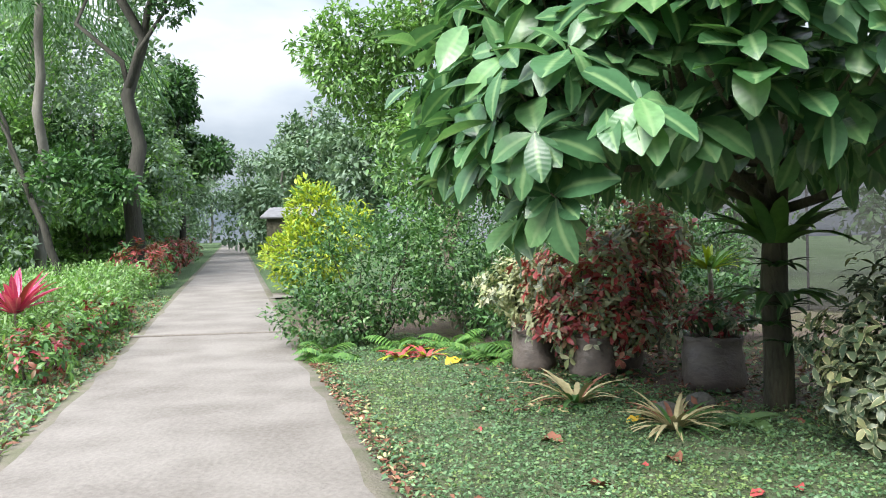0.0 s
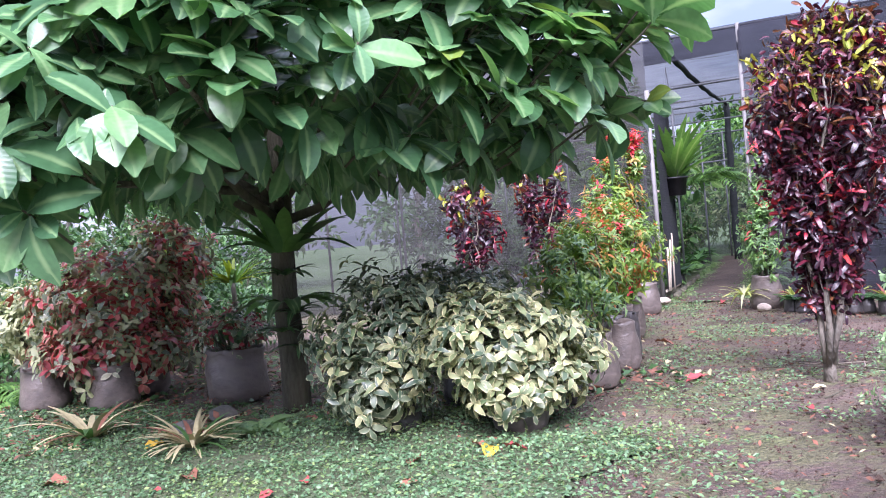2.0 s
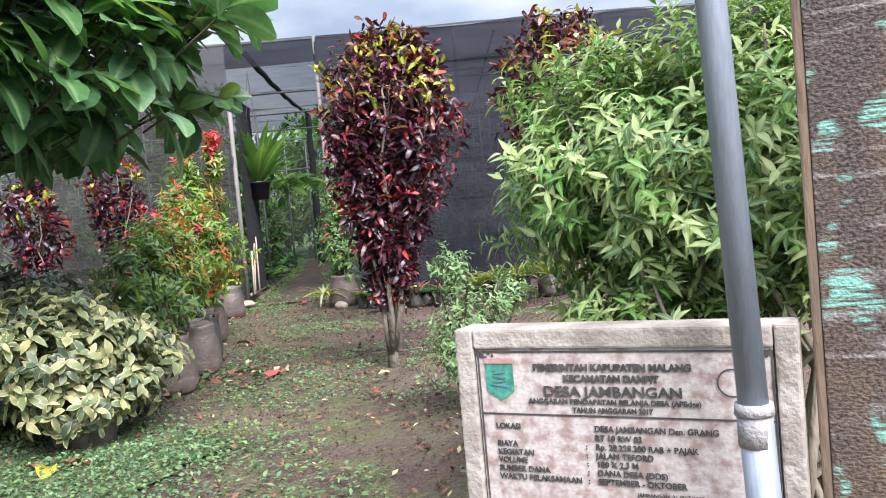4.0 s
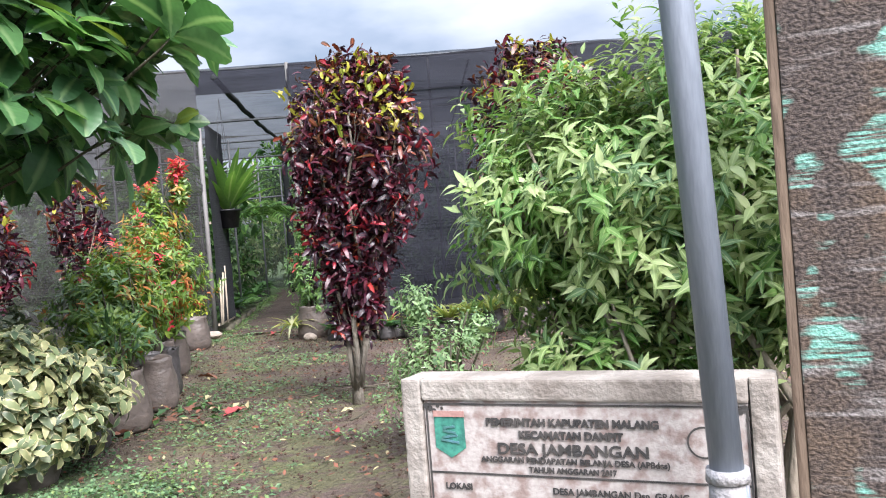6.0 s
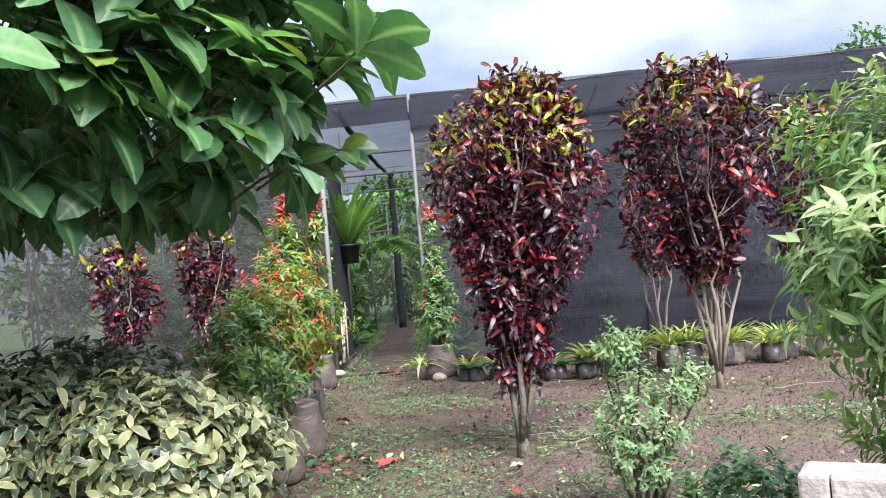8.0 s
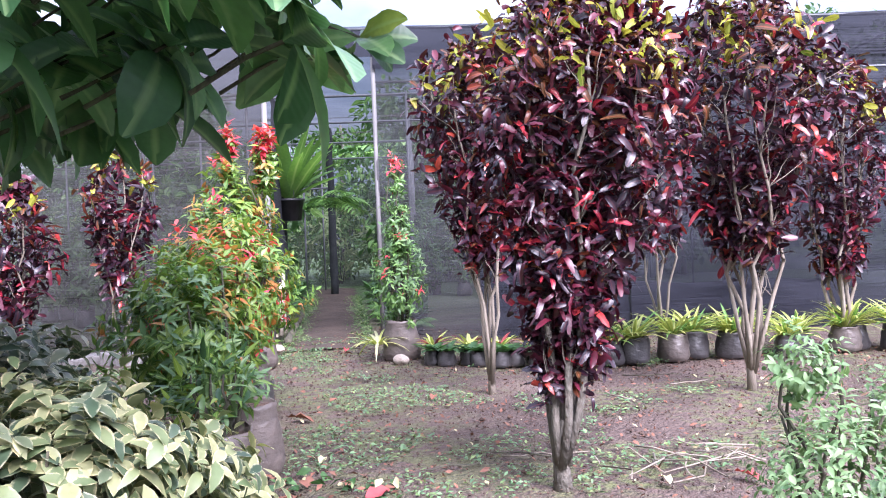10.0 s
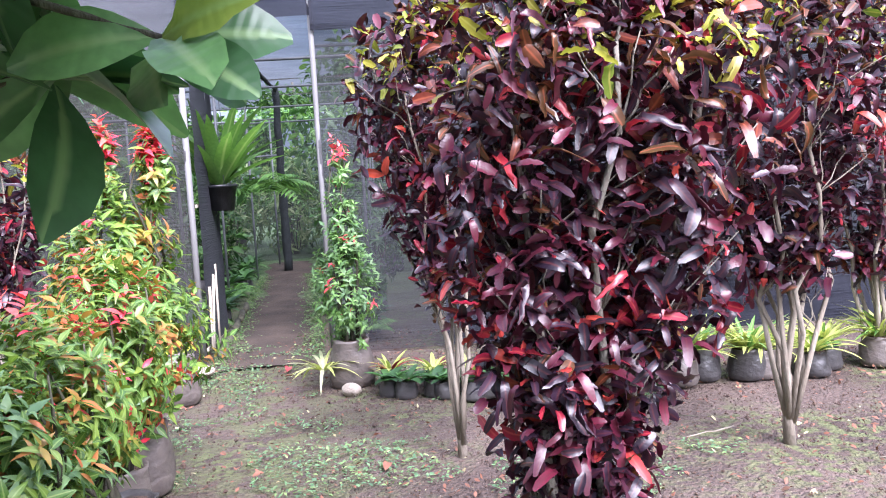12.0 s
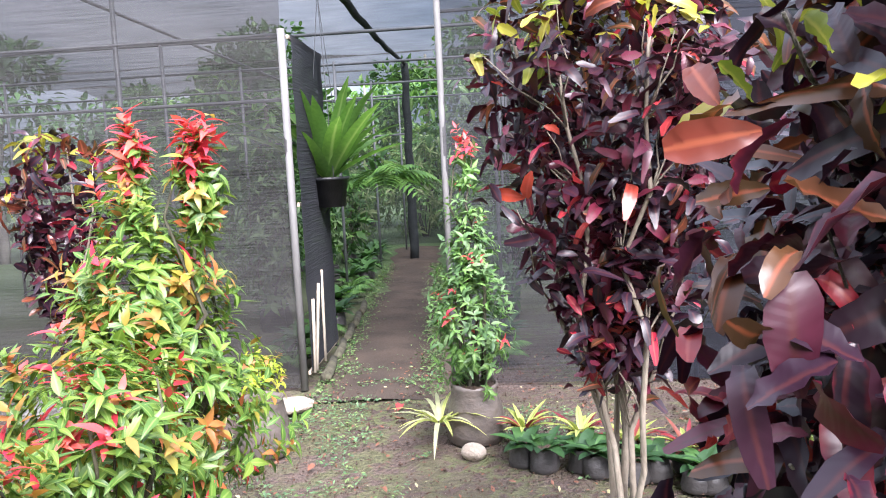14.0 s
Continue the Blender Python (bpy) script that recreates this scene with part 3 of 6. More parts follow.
def lawn():
    rng = np.random.default_rng(5)
    n = 270000
    x, y = rng.uniform(-4, 4.3, n), rng.uniform(1.2, 12.3, n)
    keep = rng.random(n) < np.clip(1.25 - 0.07 * y, 0.45, 1)
    x, y = x[keep], y[keep]
    jx, jy = rng.normal(size=(2, len(x))) * 0.11
    keep = np.array([in_lawn(a + c, b + d) for a, b, c, d in zip(x, y, jx, jy)])
    x, y = x[keep], y[keep]
    keep = np.array([a > lane(b) + 1.12 for a, b in zip(x, y)])
    x, y = x[keep], y[keep]
    m = len(x)
    dens = np.array([noise.noise((a * 1.6, b * 1.6, 3)) + 0.5 * noise.noise((a * 6, b * 6, 5)) for a, b in zip(x, y)])
    keep = (dens > -0.5) | (rng.random(m) < 0.3)
    x, y, dens = x[keep], y[keep], dens[keep]
    m = len(x)
    z = 0.012 + 0.09 * np.clip(dens + 0.45, 0, 1) * rng.random(m)
    D = rng.normal(size=(m, 3))
    D[:, 2] = 0.4 * np.abs(D[:, 2])
    N = rng.normal(size=(m, 3)) * 0.55 + (0, 0, 1)
    L = rng.uniform(0.013, 0.033, m)
    root = thing("lawn", 0, 0, 0, "low green creeping groundcover beside the lane", "lawn", kind="stuff")
    patch = np.array([noise.noise((a * 0.9 + 4, b * 0.9, 6)) for a, b in zip(x, y)])
    pick = (rng.random(m) < 0.12 + 0.5 * (patch > 0.18)).astype(int)
    leaves("groundcover", ["lawn_leaf", "weed_leaf"], root, np.stack([x, y, z], 1), D, N, L, L * 0.62, index=pick, prof=(0.2, 1.0, 0.1), droop=0.2)
    # mossy skin under the leaves
    V, Fc, at = [], [], {}
    c = 0.09
    for i in range(-45, 50):
        for j in range(14, 140):
            if all(in_lawn((i + 0.5) * c + o, (j + 0.5) * c + p) for o, p in ((0, 0), (0.15, 0), (-0.1, 0), (0, 0.15), (0, -0.15))):
                q = []
                for a, b in ((i, j), (i + 1, j), (i + 1, j + 1), (i, j + 1)):
                    if (a, b) not in at:
                        at[a, b] = len(V)
                        V.append((a * c + 0.03 * noise.noise((a, b, 1.5)), b * c + 0.03 * noise.noise((a, b, 9.5)), 0.012 + rise(a * c, b * c) + 0.012 * noise.noise((a * 0.4, b * 0.4, 2))))
                    q.append(at[a, b])
                Fc.append(tuple(q))
    child("moss", mesh_from("moss", V, Fc, ["mossy_earth"]), root)
    # earth clods and grit
    n = 15000
    x, y = rng.uniform(2.6, 11.5, n), rng.uniform(0.5, 8.8, n)
    r = rng.uniform(0.003, 0.013, n) * (1 + (rng.random(n) < 0.05))
    base = np.array([(1, 0, 0), (-0.4, 0.9, 0), (-0.5, -0.8, 0.1), (0.1, 0.1, 0.8), (0.0, 0.1, -0.6)])
    ang = rng.uniform(0, 6.283, n)
    ca, sa = np.cos(ang), np.sin(ang)
    V = np.zeros((n, 5, 3))
    for k in range(5):
        bx, by, bz = base[k]
        jit = rng.uniform(0.7, 1.3, n)
        V[:, k, 0] = x + r * jit * (bx * ca - by * sa)
        V[:, k, 1] = y + r * jit * (bx * sa + by * ca)
        V[:, k, 2] = 0.012 + r * jit * bz
    Fc = (np.array([(0, 1, 3), (1, 2, 3), (2, 0, 3), (1, 0, 4), (2, 1, 4), (0, 2, 4)])[None] + (np.arange(n) * 5)[:, None, None]).reshape(-1, 3)
    root = thing("earth_clods", 0, 0, 0, "small clods and grit on the bare earth", "earth", kind="stuff")
    child("clod", mesh_from("clod", [tuple(p) for p in V.reshape(-1, 3)], [tuple(f) for f in Fc], ["potting_soil"], smooth=False), root, "", "stuff")
    # turf on the lane's left verge and thin weeds over the bare earth
    n = 60000
    x, y = rng.uniform(2.6, 10.2, n), rng.uniform(0.6, 9.4, n)
    den = np.array([noise.noise((a * 0.9 + 9, b * 0.9, 1)) + 0.6 * noise.noise((a * 3, b * 3, 2)) for a, b in zip(x, y)])
    keep = den + 0.42 * np.exp(-((0.70 * x - 0.714 * y - 0.6) / 0.7) ** 2) > 0.28
    x, y = x[keep], y[keep]
    m = len(x)
    D = rng.normal(size=(m, 3))
    D[:, 2] = 0.4 * np.abs(D[:, 2])
    root = thing("weeds", 0, 0, 0, "sparse low weeds on the bare earth", "weeds", kind="stuff")
    L = rng.uniform(0.016, 0.042, m)
    leaves("weed", ["weed_leaf", "lawn_leaf"], root, np.stack([x, y, 0.012 + 0.015 * rng.random(m)], 1), D, rng.normal(size=(m, 3)) * 0.3 + (0, 0, 1), L, L * 0.5, index=(rng.random(m) < 0.7).astype(int), prof=(0.2, 1.0, 0.1), droop=0.2)
    n = 14000
    y = rng.uniform(3.5, 19, n)
    x = np.array([lane(v) for v in y]) - 1.15 - rng.random(n) ** 1.5 * 1.6
    D = rng.normal(size=(n, 3))
    D[:, 2] = 0.5 * np.abs(D[:, 2]) + 0.2
    L = rng.uniform(0.03, 0.09, n)
    root = thing("verge_turf", 0, 0, 0, "rough grass and herbs along the lane's edge", "grass", kind="stuff")
    leaves("turf", ["weed_leaf", "lawn_leaf", "dry_leaf"], root, np.stack([x, y, 0.01 + 0.021 * np.maximum(0, y - 10) + 0.03 * rng.random(n)], 1), D, rng.normal(size=(n, 3)) * 0.4 + (0, 0, 1), L, L * 0.4, index=rng.choice(3, n, p=[0.35, 0.45, 0.2]), prof=(0.3, 1.0, 0.1), droop=0.3)
    n = 5200
    x, y = rng.uniform(0.2, 5.2, n), rng.uniform(4.2, 9.6, n)
    keep = y > 5.9 - 0.55 * np.maximum(0, x - 1.4)
    x, y = x[keep], y[keep]
    n = len(x)
    D = rng.normal(size=(n, 3))
    D[:, 2] = 0.2 * D[:, 2] + 0.1
    L = rng.uniform(0.03, 0.1, n)
    root = thing("shade_litter", 0, 0, 0, "dark leaf litter and seedlings under the tree", "litter", kind="stuff")
    leaves("litter", ["dry_leaf", "mid_green", "dark_green", "dry_pale"], root, np.stack([x, y, 0.02 + 0.03 * rng.random(n)], 1), D, rng.normal(size=(n, 3)) * 0.4 + (0, 0, 1), L, L * 0.5, index=rng.choice(4, n, p=[0.42, 0.28, 0.22, 0.08]), prof=(0.3, 1.0, 0.1), droop=0.3)
    n = 2600
    y = rng.uniform(2.5, 12, n)
    x = np.array([lane(v) for v in y]) + 1.14 + np.abs(rng.normal(size=n)) * 0.14
    D = rng.normal(size=(n, 3))
    D[:, 2] *= 0.2
    L = rng.uniform(0.015, 0.06, n)
    root = thing("edge_litter", 0, 0, 0, "dead leaves and soil crumbs along the lane's edge", "litter", kind="stuff")
    leaves("litter", ["dry_leaf", "dry_pale", "lawn_leaf"], root, np.stack([x, y, 0.02 + 0.025 * rng.random(n)], 1), D, rng.normal(size=(n, 3)) * 0.5 + (0, 0, 1), L, L * 0.5, index=rng.choice(3, n, p=[0.6, 0.15, 0.25]), prof=(0.3, 1.0, 0.2), droop=0.3)
    # small litter
    n = 5600
    x, y = rng.uniform(2.8, 11.5, n), rng.uniform(0.6, 8.8, n)
    D = rng.normal(size=(n, 3))
    D[:, 2] *= 0.15
    L = rng.uniform(0.012, 0.05, n)
    root = thing("leaf_litter", 0, 0, 0, "dry brown leaf scraps scattered over the earth", "litter", kind="stuff")
    leaves("scrap", ["dry_leaf", "dry_pale"], root, np.stack([x, y, 0.018 + 0.008 * rng.random(n)], 1), D, rng.normal(size=(n, 3)) * 0.4 + (0, 0, 1), L, L * 0.5, index=(rng.random(n) < 0.12).astype(int), prof=(0.3, 1.0, 0.2), droop=0.3, curl=0.4)


ground()
road()
lawn()

# ---- shade house ----
GX, GY, UX, UY = 9.3, 8.9, 0.5349, -0.8449
FENCE_TOP = 3.86


def on_fence(s, back=0.0):
    return GX + UX * s - UY * back, GY + UY * s + UX * back


def net_sheet(name, s0, s1, z0, z1, mat, root, back=0.0, label=""):
    ns, nz = max(2, int((s1 - s0) / 0.14)), max(2, int((z1 - z0) / 0.05))
    V = []
    for j in range(nz + 1):
        for i in range(ns + 1):
            s, z = s0 + (s1 - s0) * i / ns, z0 + (z1 - z0) * j / nz
            wob = 0.05 * noise.noise((s * 0.6, z * 1.6, 3)) + 0.03 * noise.noise((s * 1.3 + z, z * 4.5, 7)) + 0.014 * noise.noise((s * 1.2, z * 9, 5)) + 0.006 * noise.noise((s * 2.5, z * 22, 8))
            x, y = on_fence(s, back + wob)
            dz = 0.05 * noise.noise((s * 0.8, 1, 1)) - 0.02 * math.sin(s * 2.1) ** 2 if j == nz else 0
            V.append((x, y, z + dz))
    Fc = [(j * (ns + 1) + i, j * (ns + 1) + i + 1, (j + 1) * (ns + 1) + i + 1, (j + 1) * (ns + 1) + i) for j in range(nz) for i in range(ns)]
    return child(name, mesh_from(name, V, Fc, [mat]), root, label)


def shade_house():
    root = thing("shade_house", 0, 0, 0, "tall shade house walled with black shade cloth on pipes", "shade house")
    net_sheet("net_wall", 1.34, 2.55, 0.02, 3.4, "net_thin", root, label="thin grey see-through shade cloth beside the gate")
    net_sheet("net_wall", 2.55, 16.0, 0.02, 3.4, "net_dark", root, label="black shade cloth wall, wrinkled")
    net_sheet("net_band", 1.34, 16.0, 3.34, FENCE_TOP, "net_dark", root, back=-0.035, label="upper strip of black shade cloth, overlapping")
    net_sheet("net_wall", -9.0, 0.0, 0.02, FENCE_TOP, "net_open", root, label="grey see-through shade cloth wall")
    net_sheet("net_band", 0.0, 1.34, 3.5, FENCE_TOP, "net_dark", root, label="strip of shade cloth over the gate")
    net_sheet("net_roll", 4.4, 7.2, 0.0, 0.62, "net_dark", root, back=-0.05, label="loose folded cloth at the foot")

    def pipe(name, a, b, r, mat="grey_pipe", label=""):
        return tubes(name, [((a, Vector(a).lerp(Vector(b), 0.5), b), r, r)], mat, root, label, sides=9)

    for s in (1.34,):
        x, y = on_fence(s)
        pipe("gate_post", (x, y, 0), (x, y, FENCE_TOP + 0.02), 0.028, "white_post", "grey galvanised gate post")
    x, y = on_fence(0)
    pipe("gate_post", (x, y, 0), (x, y, 3.14), 0.034, "white_post", "whitewashed gate post")
    for s in (-9, -6, -4.4, -3.0, -1.5, 3.4, 5.6, 7.8, 10, 13, 16):
        x, y = on_fence(s, 0.06)
        pipe("fence_post", (x, y, 0), (x, y, FENCE_TOP), 0.022)
    for z in (FENCE_TOP, 3.1, 2.55):
        a, b = on_fence(-9, 0.05), on_fence(0, 0.05)
        pipe("rail", (*a, z), (*b, z), 0.016)
    a, b = on_fence(0, 0.03), on_fence(16, 0.03)
    pipe("rail", (*a, FENCE_TOP - 0.01), (*b, FENCE_TOP - 0.01), 0.02)
    a, b = on_fence(1.34, 0.04), on_fence(16, 0.04)
    pipe("rail", (*a, 3.2), (*b, 3.2), 0.016)
    # inner rows of posts, beams and the net roof
    for s in (-6, -2.2, -0.75, 1.7, 4, 8):
        for back in (2.6, 5.4, 8.5, 12):
            x, y = on_fence(s, back)
            pipe("inner_post", (x, y, 0), (x, y, 3.55), 0.022)
    for back in (2.6, 5.4, 8.5, 12):
        a, b = on_fence(-8, back), on_fence(14, back)
        pipe("beam", (*a, 3.5), (*b, 3.5), 0.02)
    for s in (-2.2, 4, 8):
        a, b = on_fence(s, 0), on_fence(s, 13)
        pipe("beam", (*a, 3.72), (*b, 3.45), 0.018)
    # the path's dark post, wrapped in cloth, and the rope of rolled cloth that runs to its top
    x, y = on_fence(-0.3, 10)
    v, f = tube([(x + 0.012 * math.sin(i * 2.1), y + 0.012 * math.cos(i * 1.7), 4.05 * i / 14 - 0.02) for i in range(15)], 0.1, 0.075, 10, 0.25, random.Random(4))
    child("wrapped_post", mesh_from("wrapped_post", [tuple(q) for q in v], f, ["net_wrap"]), root, "post wrapped in dark green-black cloth")
    rope = []
    for i in range(15):
        t = i / 14
        x, y = on_fence(0.28 - 0.58 * t, 10 * t)
        rope.append((x, y, 3.74 + 0.3 * t - 0.1 * math.sin(math.pi * t) + 0.012 * math.sin(i * 2.6)))
    v, f = tube(rope, 0.045, 0.035, 8, 0.5, random.Random(6))
    child("rolled_cloth", mesh_from("rolled_cloth", [tuple(q) for q in v], f, ["net_wrap"]), root, "rolled black cloth along the roof's edge")
    for z in (3.3, 2.5):
        a, b = on_fence(-4.5, 9.9), on_fence(-0.3, 10)
        pipe("rail", (*a, z), (*b, z + 0.1), 0.02)
    # slack wires behind the thin cloth
    for k in range(5):
        a, b = Vector((*on_fence(-6 + 0.7 * k, 0.25), 2.2 + 0.12 * k)), Vector((*on_fence(0.0, 0.3 + 0.2 * k), 2.35 + 0.12 * k))
        m = a.lerp(b, 0.5) - Vector((0, 0, 0.12 + 0.05 * k))
        tubes("wire", [((a, a.lerp(m, 0.5) - Vector((0, 0, 0.03)), m, m.lerp(b, 0.5) - Vector((0, 0, 0.03)), b), 0.004, 0.004)], "white_post", root, sides=4)
    V, n1, n2 = [], 30, 18
    for j in range(n2 + 1):
        for i in range(n1 + 1):
            s, back = -8 + 22 * i / n1, 13.0 * j / n2
            x, y = on_fence(s, back)
            V.append((x, y, 3.88 + 0.015 * back - 0.16 * math.sin(back * 1.15) ** 2 + 0.05 * noise.noise((s, back, 2))))
    Fc = [(j * (n1 + 1) + i, j * (n1 + 1) + i + 1, (j + 1) * (n1 + 1) + i + 1, (j + 1) * (n1 + 1) + i) for j in range(n2) for i in range(n1)]
    # added sheet, no known wall: dims the bright sky behind the house
    net_sheet("net_wall", -9.0, 16.0, 0.02, 3.6, "net_thin", root, back=13.2, label="added rear sheet of grey shade cloth, closing off the sky")
    child("roof_net", mesh_from("roof_net", V, Fc, ["net_roof"]), root, "sagging shade cloth roof")
    return root


def way_at(back):
    """Where the inner path's middle lies along the fence."""
    return 0.67 - 0.096 * back


def inner_path():
    V, n = [], 30
    for i in range(n + 1):
        back = -0.4 + 13.0 * i / n
        c = way_at(back)
        for k, s in enumerate((c - 0.5 + 0.08 * math.sin(i * 1.7), c, c + 0.5 + 0.08 * math.sin(i * 2.3 + 1))):
            V.append((*on_fence(s, back), 0.022 + 0.012 * noise.noise((s * 3, back, 1)) if k == 1 else -0.004))
    Fc = [(3 * i + k, 3 * i + k + 1, 3 * i + k + 4, 3 * i + k + 3) for i in range(n) for k in (0, 1)]
    tagged(new("inner_path", mesh_from("inner_path", V, Fc, ["damp_earth"])), "dark damp earth path through the shade house", "path", kind="structure")


inner_path()


def gate_door():
    """A narrow door leaf of black cloth on a lath frame, swung inwards."""
    root = thing("door_1", *on_fence(0.04, 0.03), 0.04, "open door of black shade cloth on a pale frame", "door", turn=35.0, kind="structure")
    V, ns, nz = [], 6, 20
    for j in range(nz + 1):
        for i in range(ns + 1):
            V.append((1.34 * i / ns, 0.02 * noise.noise((i * 0.6, j * 0.5, 1)) - 0.03, 0.12 + 2.94 * j / nz))
    Fc = [(j * (ns + 1) + i, j * (ns + 1) + i + 1, (j + 1) * (ns + 1) + i + 1, (j + 1) * (ns + 1) + i) for j in range(nz) for i in range(ns)]
    child("door_cloth", mesh_from("door_cloth", V, Fc, ["net_door"]), root, "black shade cloth")
    part("door_stile", box_bm(0.03, 0.03, 3.0, (1.34, 0, 1.55), 0.004), "black_plastic", root)
    for z in (0.1, 1.6, 3.04):
        part("door_rail", box_bm(1.3, 0.025, 0.035, (0.67, 0, z), 0.004), "lath", root)
    for a, b in (((0.1, -0.05, 0.1), (0.4, -0.05, 0.85)), ((0.55, -0.04, 0.08), (0.62, -0.04, 0.95)), ((0.02, -0.05, 0.1), (0.12, -0.05, 0.75))):
        tubes("brace_lath", [((a, Vector(a).lerp(Vector(b), 0.5), b), 0.016, 0.016)], "lath", root, sides=4)


shade_house()
gate_door()


# ---- plants: makers ----
def bag(parent, r, h, mat, rng, at=(0, 0, 0), soil=True):
    """A filled nursery bag: bulging, creased, with a turned rim."""
    sides, V, Fc = 20, [], []
    ring = [(0.88, 0), (1.02, 0.05), (1.09, 0.22), (1.04, 0.42), (1.03, 0.6), (0.95, 0.78), (0.9, 0.93), (0.95, 1.0), (0.88, 1.0), (0.86, 0.9)]
    ph = rng.random() * 6
    for k, z in ring:
        for i in range(sides):
            a = 2 * math.pi * i / sides
            crease = 1 + 0.045 * math.sin(a * 2 + ph + z * 4) + 0.03 * math.sin(a * 5 - z * 7 + ph) + 0.018 * rng.normal()
            V.append((at[0] + math.cos(a) * r * k * crease, at[1] + math.sin(a) * r * k * crease, at[2] + h * z + 0.008 * rng.normal() * (z > 0.5)))
    for j in range(len(ring) - 1):
        for i in range(sides):
            Fc.append((j * sides + i, j * sides + (i + 1) % sides, (j + 1) * sides + (i + 1) % sides, (j + 1) * sides + i))
    Fc.append(tuple(range(sides - 1, -1, -1)))
    sack = child("bag", mesh_from("bag", V, Fc, [mat]), parent)
    if soil:
        V = [(at[0] + r * 0.88 * k * math.cos(a), at[1] + r * 0.88 * k * math.sin(a), at[2] + h * 0.93 + 0.02 * (1 - k) + 0.006 * rng.normal()) for k in (1.0, 0.5) for a in [2 * math.pi * i / 14 for i in range(14)]]
        V.append((at[0], at[1], at[2] + h * 0.95))
        Fc = [(i, (i + 1) % 14, 14 + (i + 1) % 14, 14 + i) for i in range(14)] + [(14 + i, 14 + (i + 1) % 14, 28) for i in range(14)]
        child("soil", mesh_from("soil", V, Fc, ["potting_soil"]), sack)


def croton(x, y, height, radius, low, seed, label, stems=6, leaf=0.13, count=1500, singles=0, name="croton_tree", base_r=0.045, fork=0.24, lean=(0, 0, 0), bark="bark_pale"):
    """A vase-shaped croton: a short trunk, steep stems, rosettes of glossy leaves round them."""
    rng = np.random.default_rng(seed)
    r2 = random.Random(seed)
    root = thing(name, x, y, 0, label, "croton tree", "crotons")
    v, f = tube([(0, 0, -0.05), (0.012, 0.01, fork * 0.5), (0, 0, fork)], base_r, base_r * 0.55, 9, 0.2, r2)
    child("trunk", mesh_from("trunk", [tuple(p) for p in v], f, [bark]), root)
    runs = []
    for i in range(stems):
        a = 6.283 * i / stems + r2.uniform(-0.3, 0.3)
        top = height * r2.uniform(0.74, 0.93) if i else height * 0.97
        rad = radius * r2.uniform(0.55, 0.85) if i else 0.06
        pts = bent((math.cos(a) * base_r * 0.5, math.sin(a) * base_r * 0.5, fork * (0.25 + 0.35 * r2.random())), (math.cos(a) * rad + lean[0], math.sin(a) * rad + lean[1], top), r2, 0.035, 9)
        runs.append(pts)
        tubes("stem", [(pts, base_r * (0.46 if i else 0.6), 0.007)], bark, root)

    def wide(t):
        return radius * (0.26 + 0.8 * t / 0.66) if t < 0.66 else radius * (1.06 - 0.72 * ((t - 0.66) / 0.34) ** 1.8)

    per = 7
    tips, ways, twigs = [], [], []
    for k in range(count // per):
        t = r2.random() ** 0.9
        b = r2.uniform(0, 6.283)
        q = wide(t) * (1 + 0.17 * math.sin(3 * b + seed) + 0.13 * math.sin(9 * t + 2 * b) + r2.gauss(0, 0.06)) * (0.3 + 0.7 * r2.random() ** 0.55)
        p = Vector((math.cos(b) * q, math.sin(b) * q, low + (height - low) * t))
        near = min((pt for run in runs for pt in run if pt.z < p.z - 0.3 * (1 - 0.5 * t)), key=lambda pt: (pt - p).length, default=Vector((0, 0, fork)))
        p = p + Vector(lean) * min(1.0, p.z / height)
        if k % 5 == 0:
            twigs.append((bent(near, p, r2, 0.06, 5), 0.0045, 0.002))
        tips.append(tuple(p))
        ways.append((math.cos(b) * q / radius, math.sin(b) * q / radius, 0.75 + 0.5 * r2.random()))
    for run in runs:
        tips.append(tuple(run[-1]))
        ways.append((0, 0, 1))
    tubes("twig", twigs, bark, root, kind="stuff", sides=5)
    P, D, N = rosettes(rng, tips, ways, per, 1.0, 0.55)
    D = D + rng.normal(size=D.shape) * 0.5
    N = N + rng.normal(size=N.shape) * 0.9
    P += rng.normal(size=P.shape) * (0.035, 0.035, 0.055)
    n = len(P)
    tip_no = np.arange(n) // per
    tu = rng.random(len(tips))[tip_no]
    u = rng.random(n)
    zt = (P[:, 2] - low) / (height - low)
    order = np.arange(n) % per
    idx = np.where(u < 0.9, 0, np.where(u < 0.95, 1, 3))
    idx = np.where((tu < 0.11) & (zt < 0.9), np.where(u < 0.6, 1, idx), idx)
    idx = np.where((zt > 0.72) & (tu > 0.72) & (order < 4), 2, idx)
    idx = np.where((zt > 0.6) & (tu < 0.22) & (order < 4), 3, idx)
    L = leaf * rng.uniform(0.65, 1.25, n)
    if singles:
        near = np.argsort(P[:, 0] * 0.9 + P[:, 1] * 0.45)[: singles * 3][::3]
        kinds = ["croton_dark_single", "croton_red", "croton_tip", "croton_bronze"]
        lib = {}
        for k in range(4):
            for v in range(3):
                vv, qq, uu, _ = leaf_arrays([(0, 0, 0)], [(1, 0, 0)], [(0, 0, 1)], leaf, leaf * 0.42, prof=CROTON, droop=(0.5, 1.0, 1.45)[v], fold=(0.5, 0.4, 0.6)[v], wave=(0.1, 0.16, 0.13)[v], twist=(0.5, -1.2, 1.4)[v])
                lib[k, v] = mesh_from("leaf", [tuple(p) for p in vv], [tuple(q) for q in qq], [kinds[k]], uvs=uu)
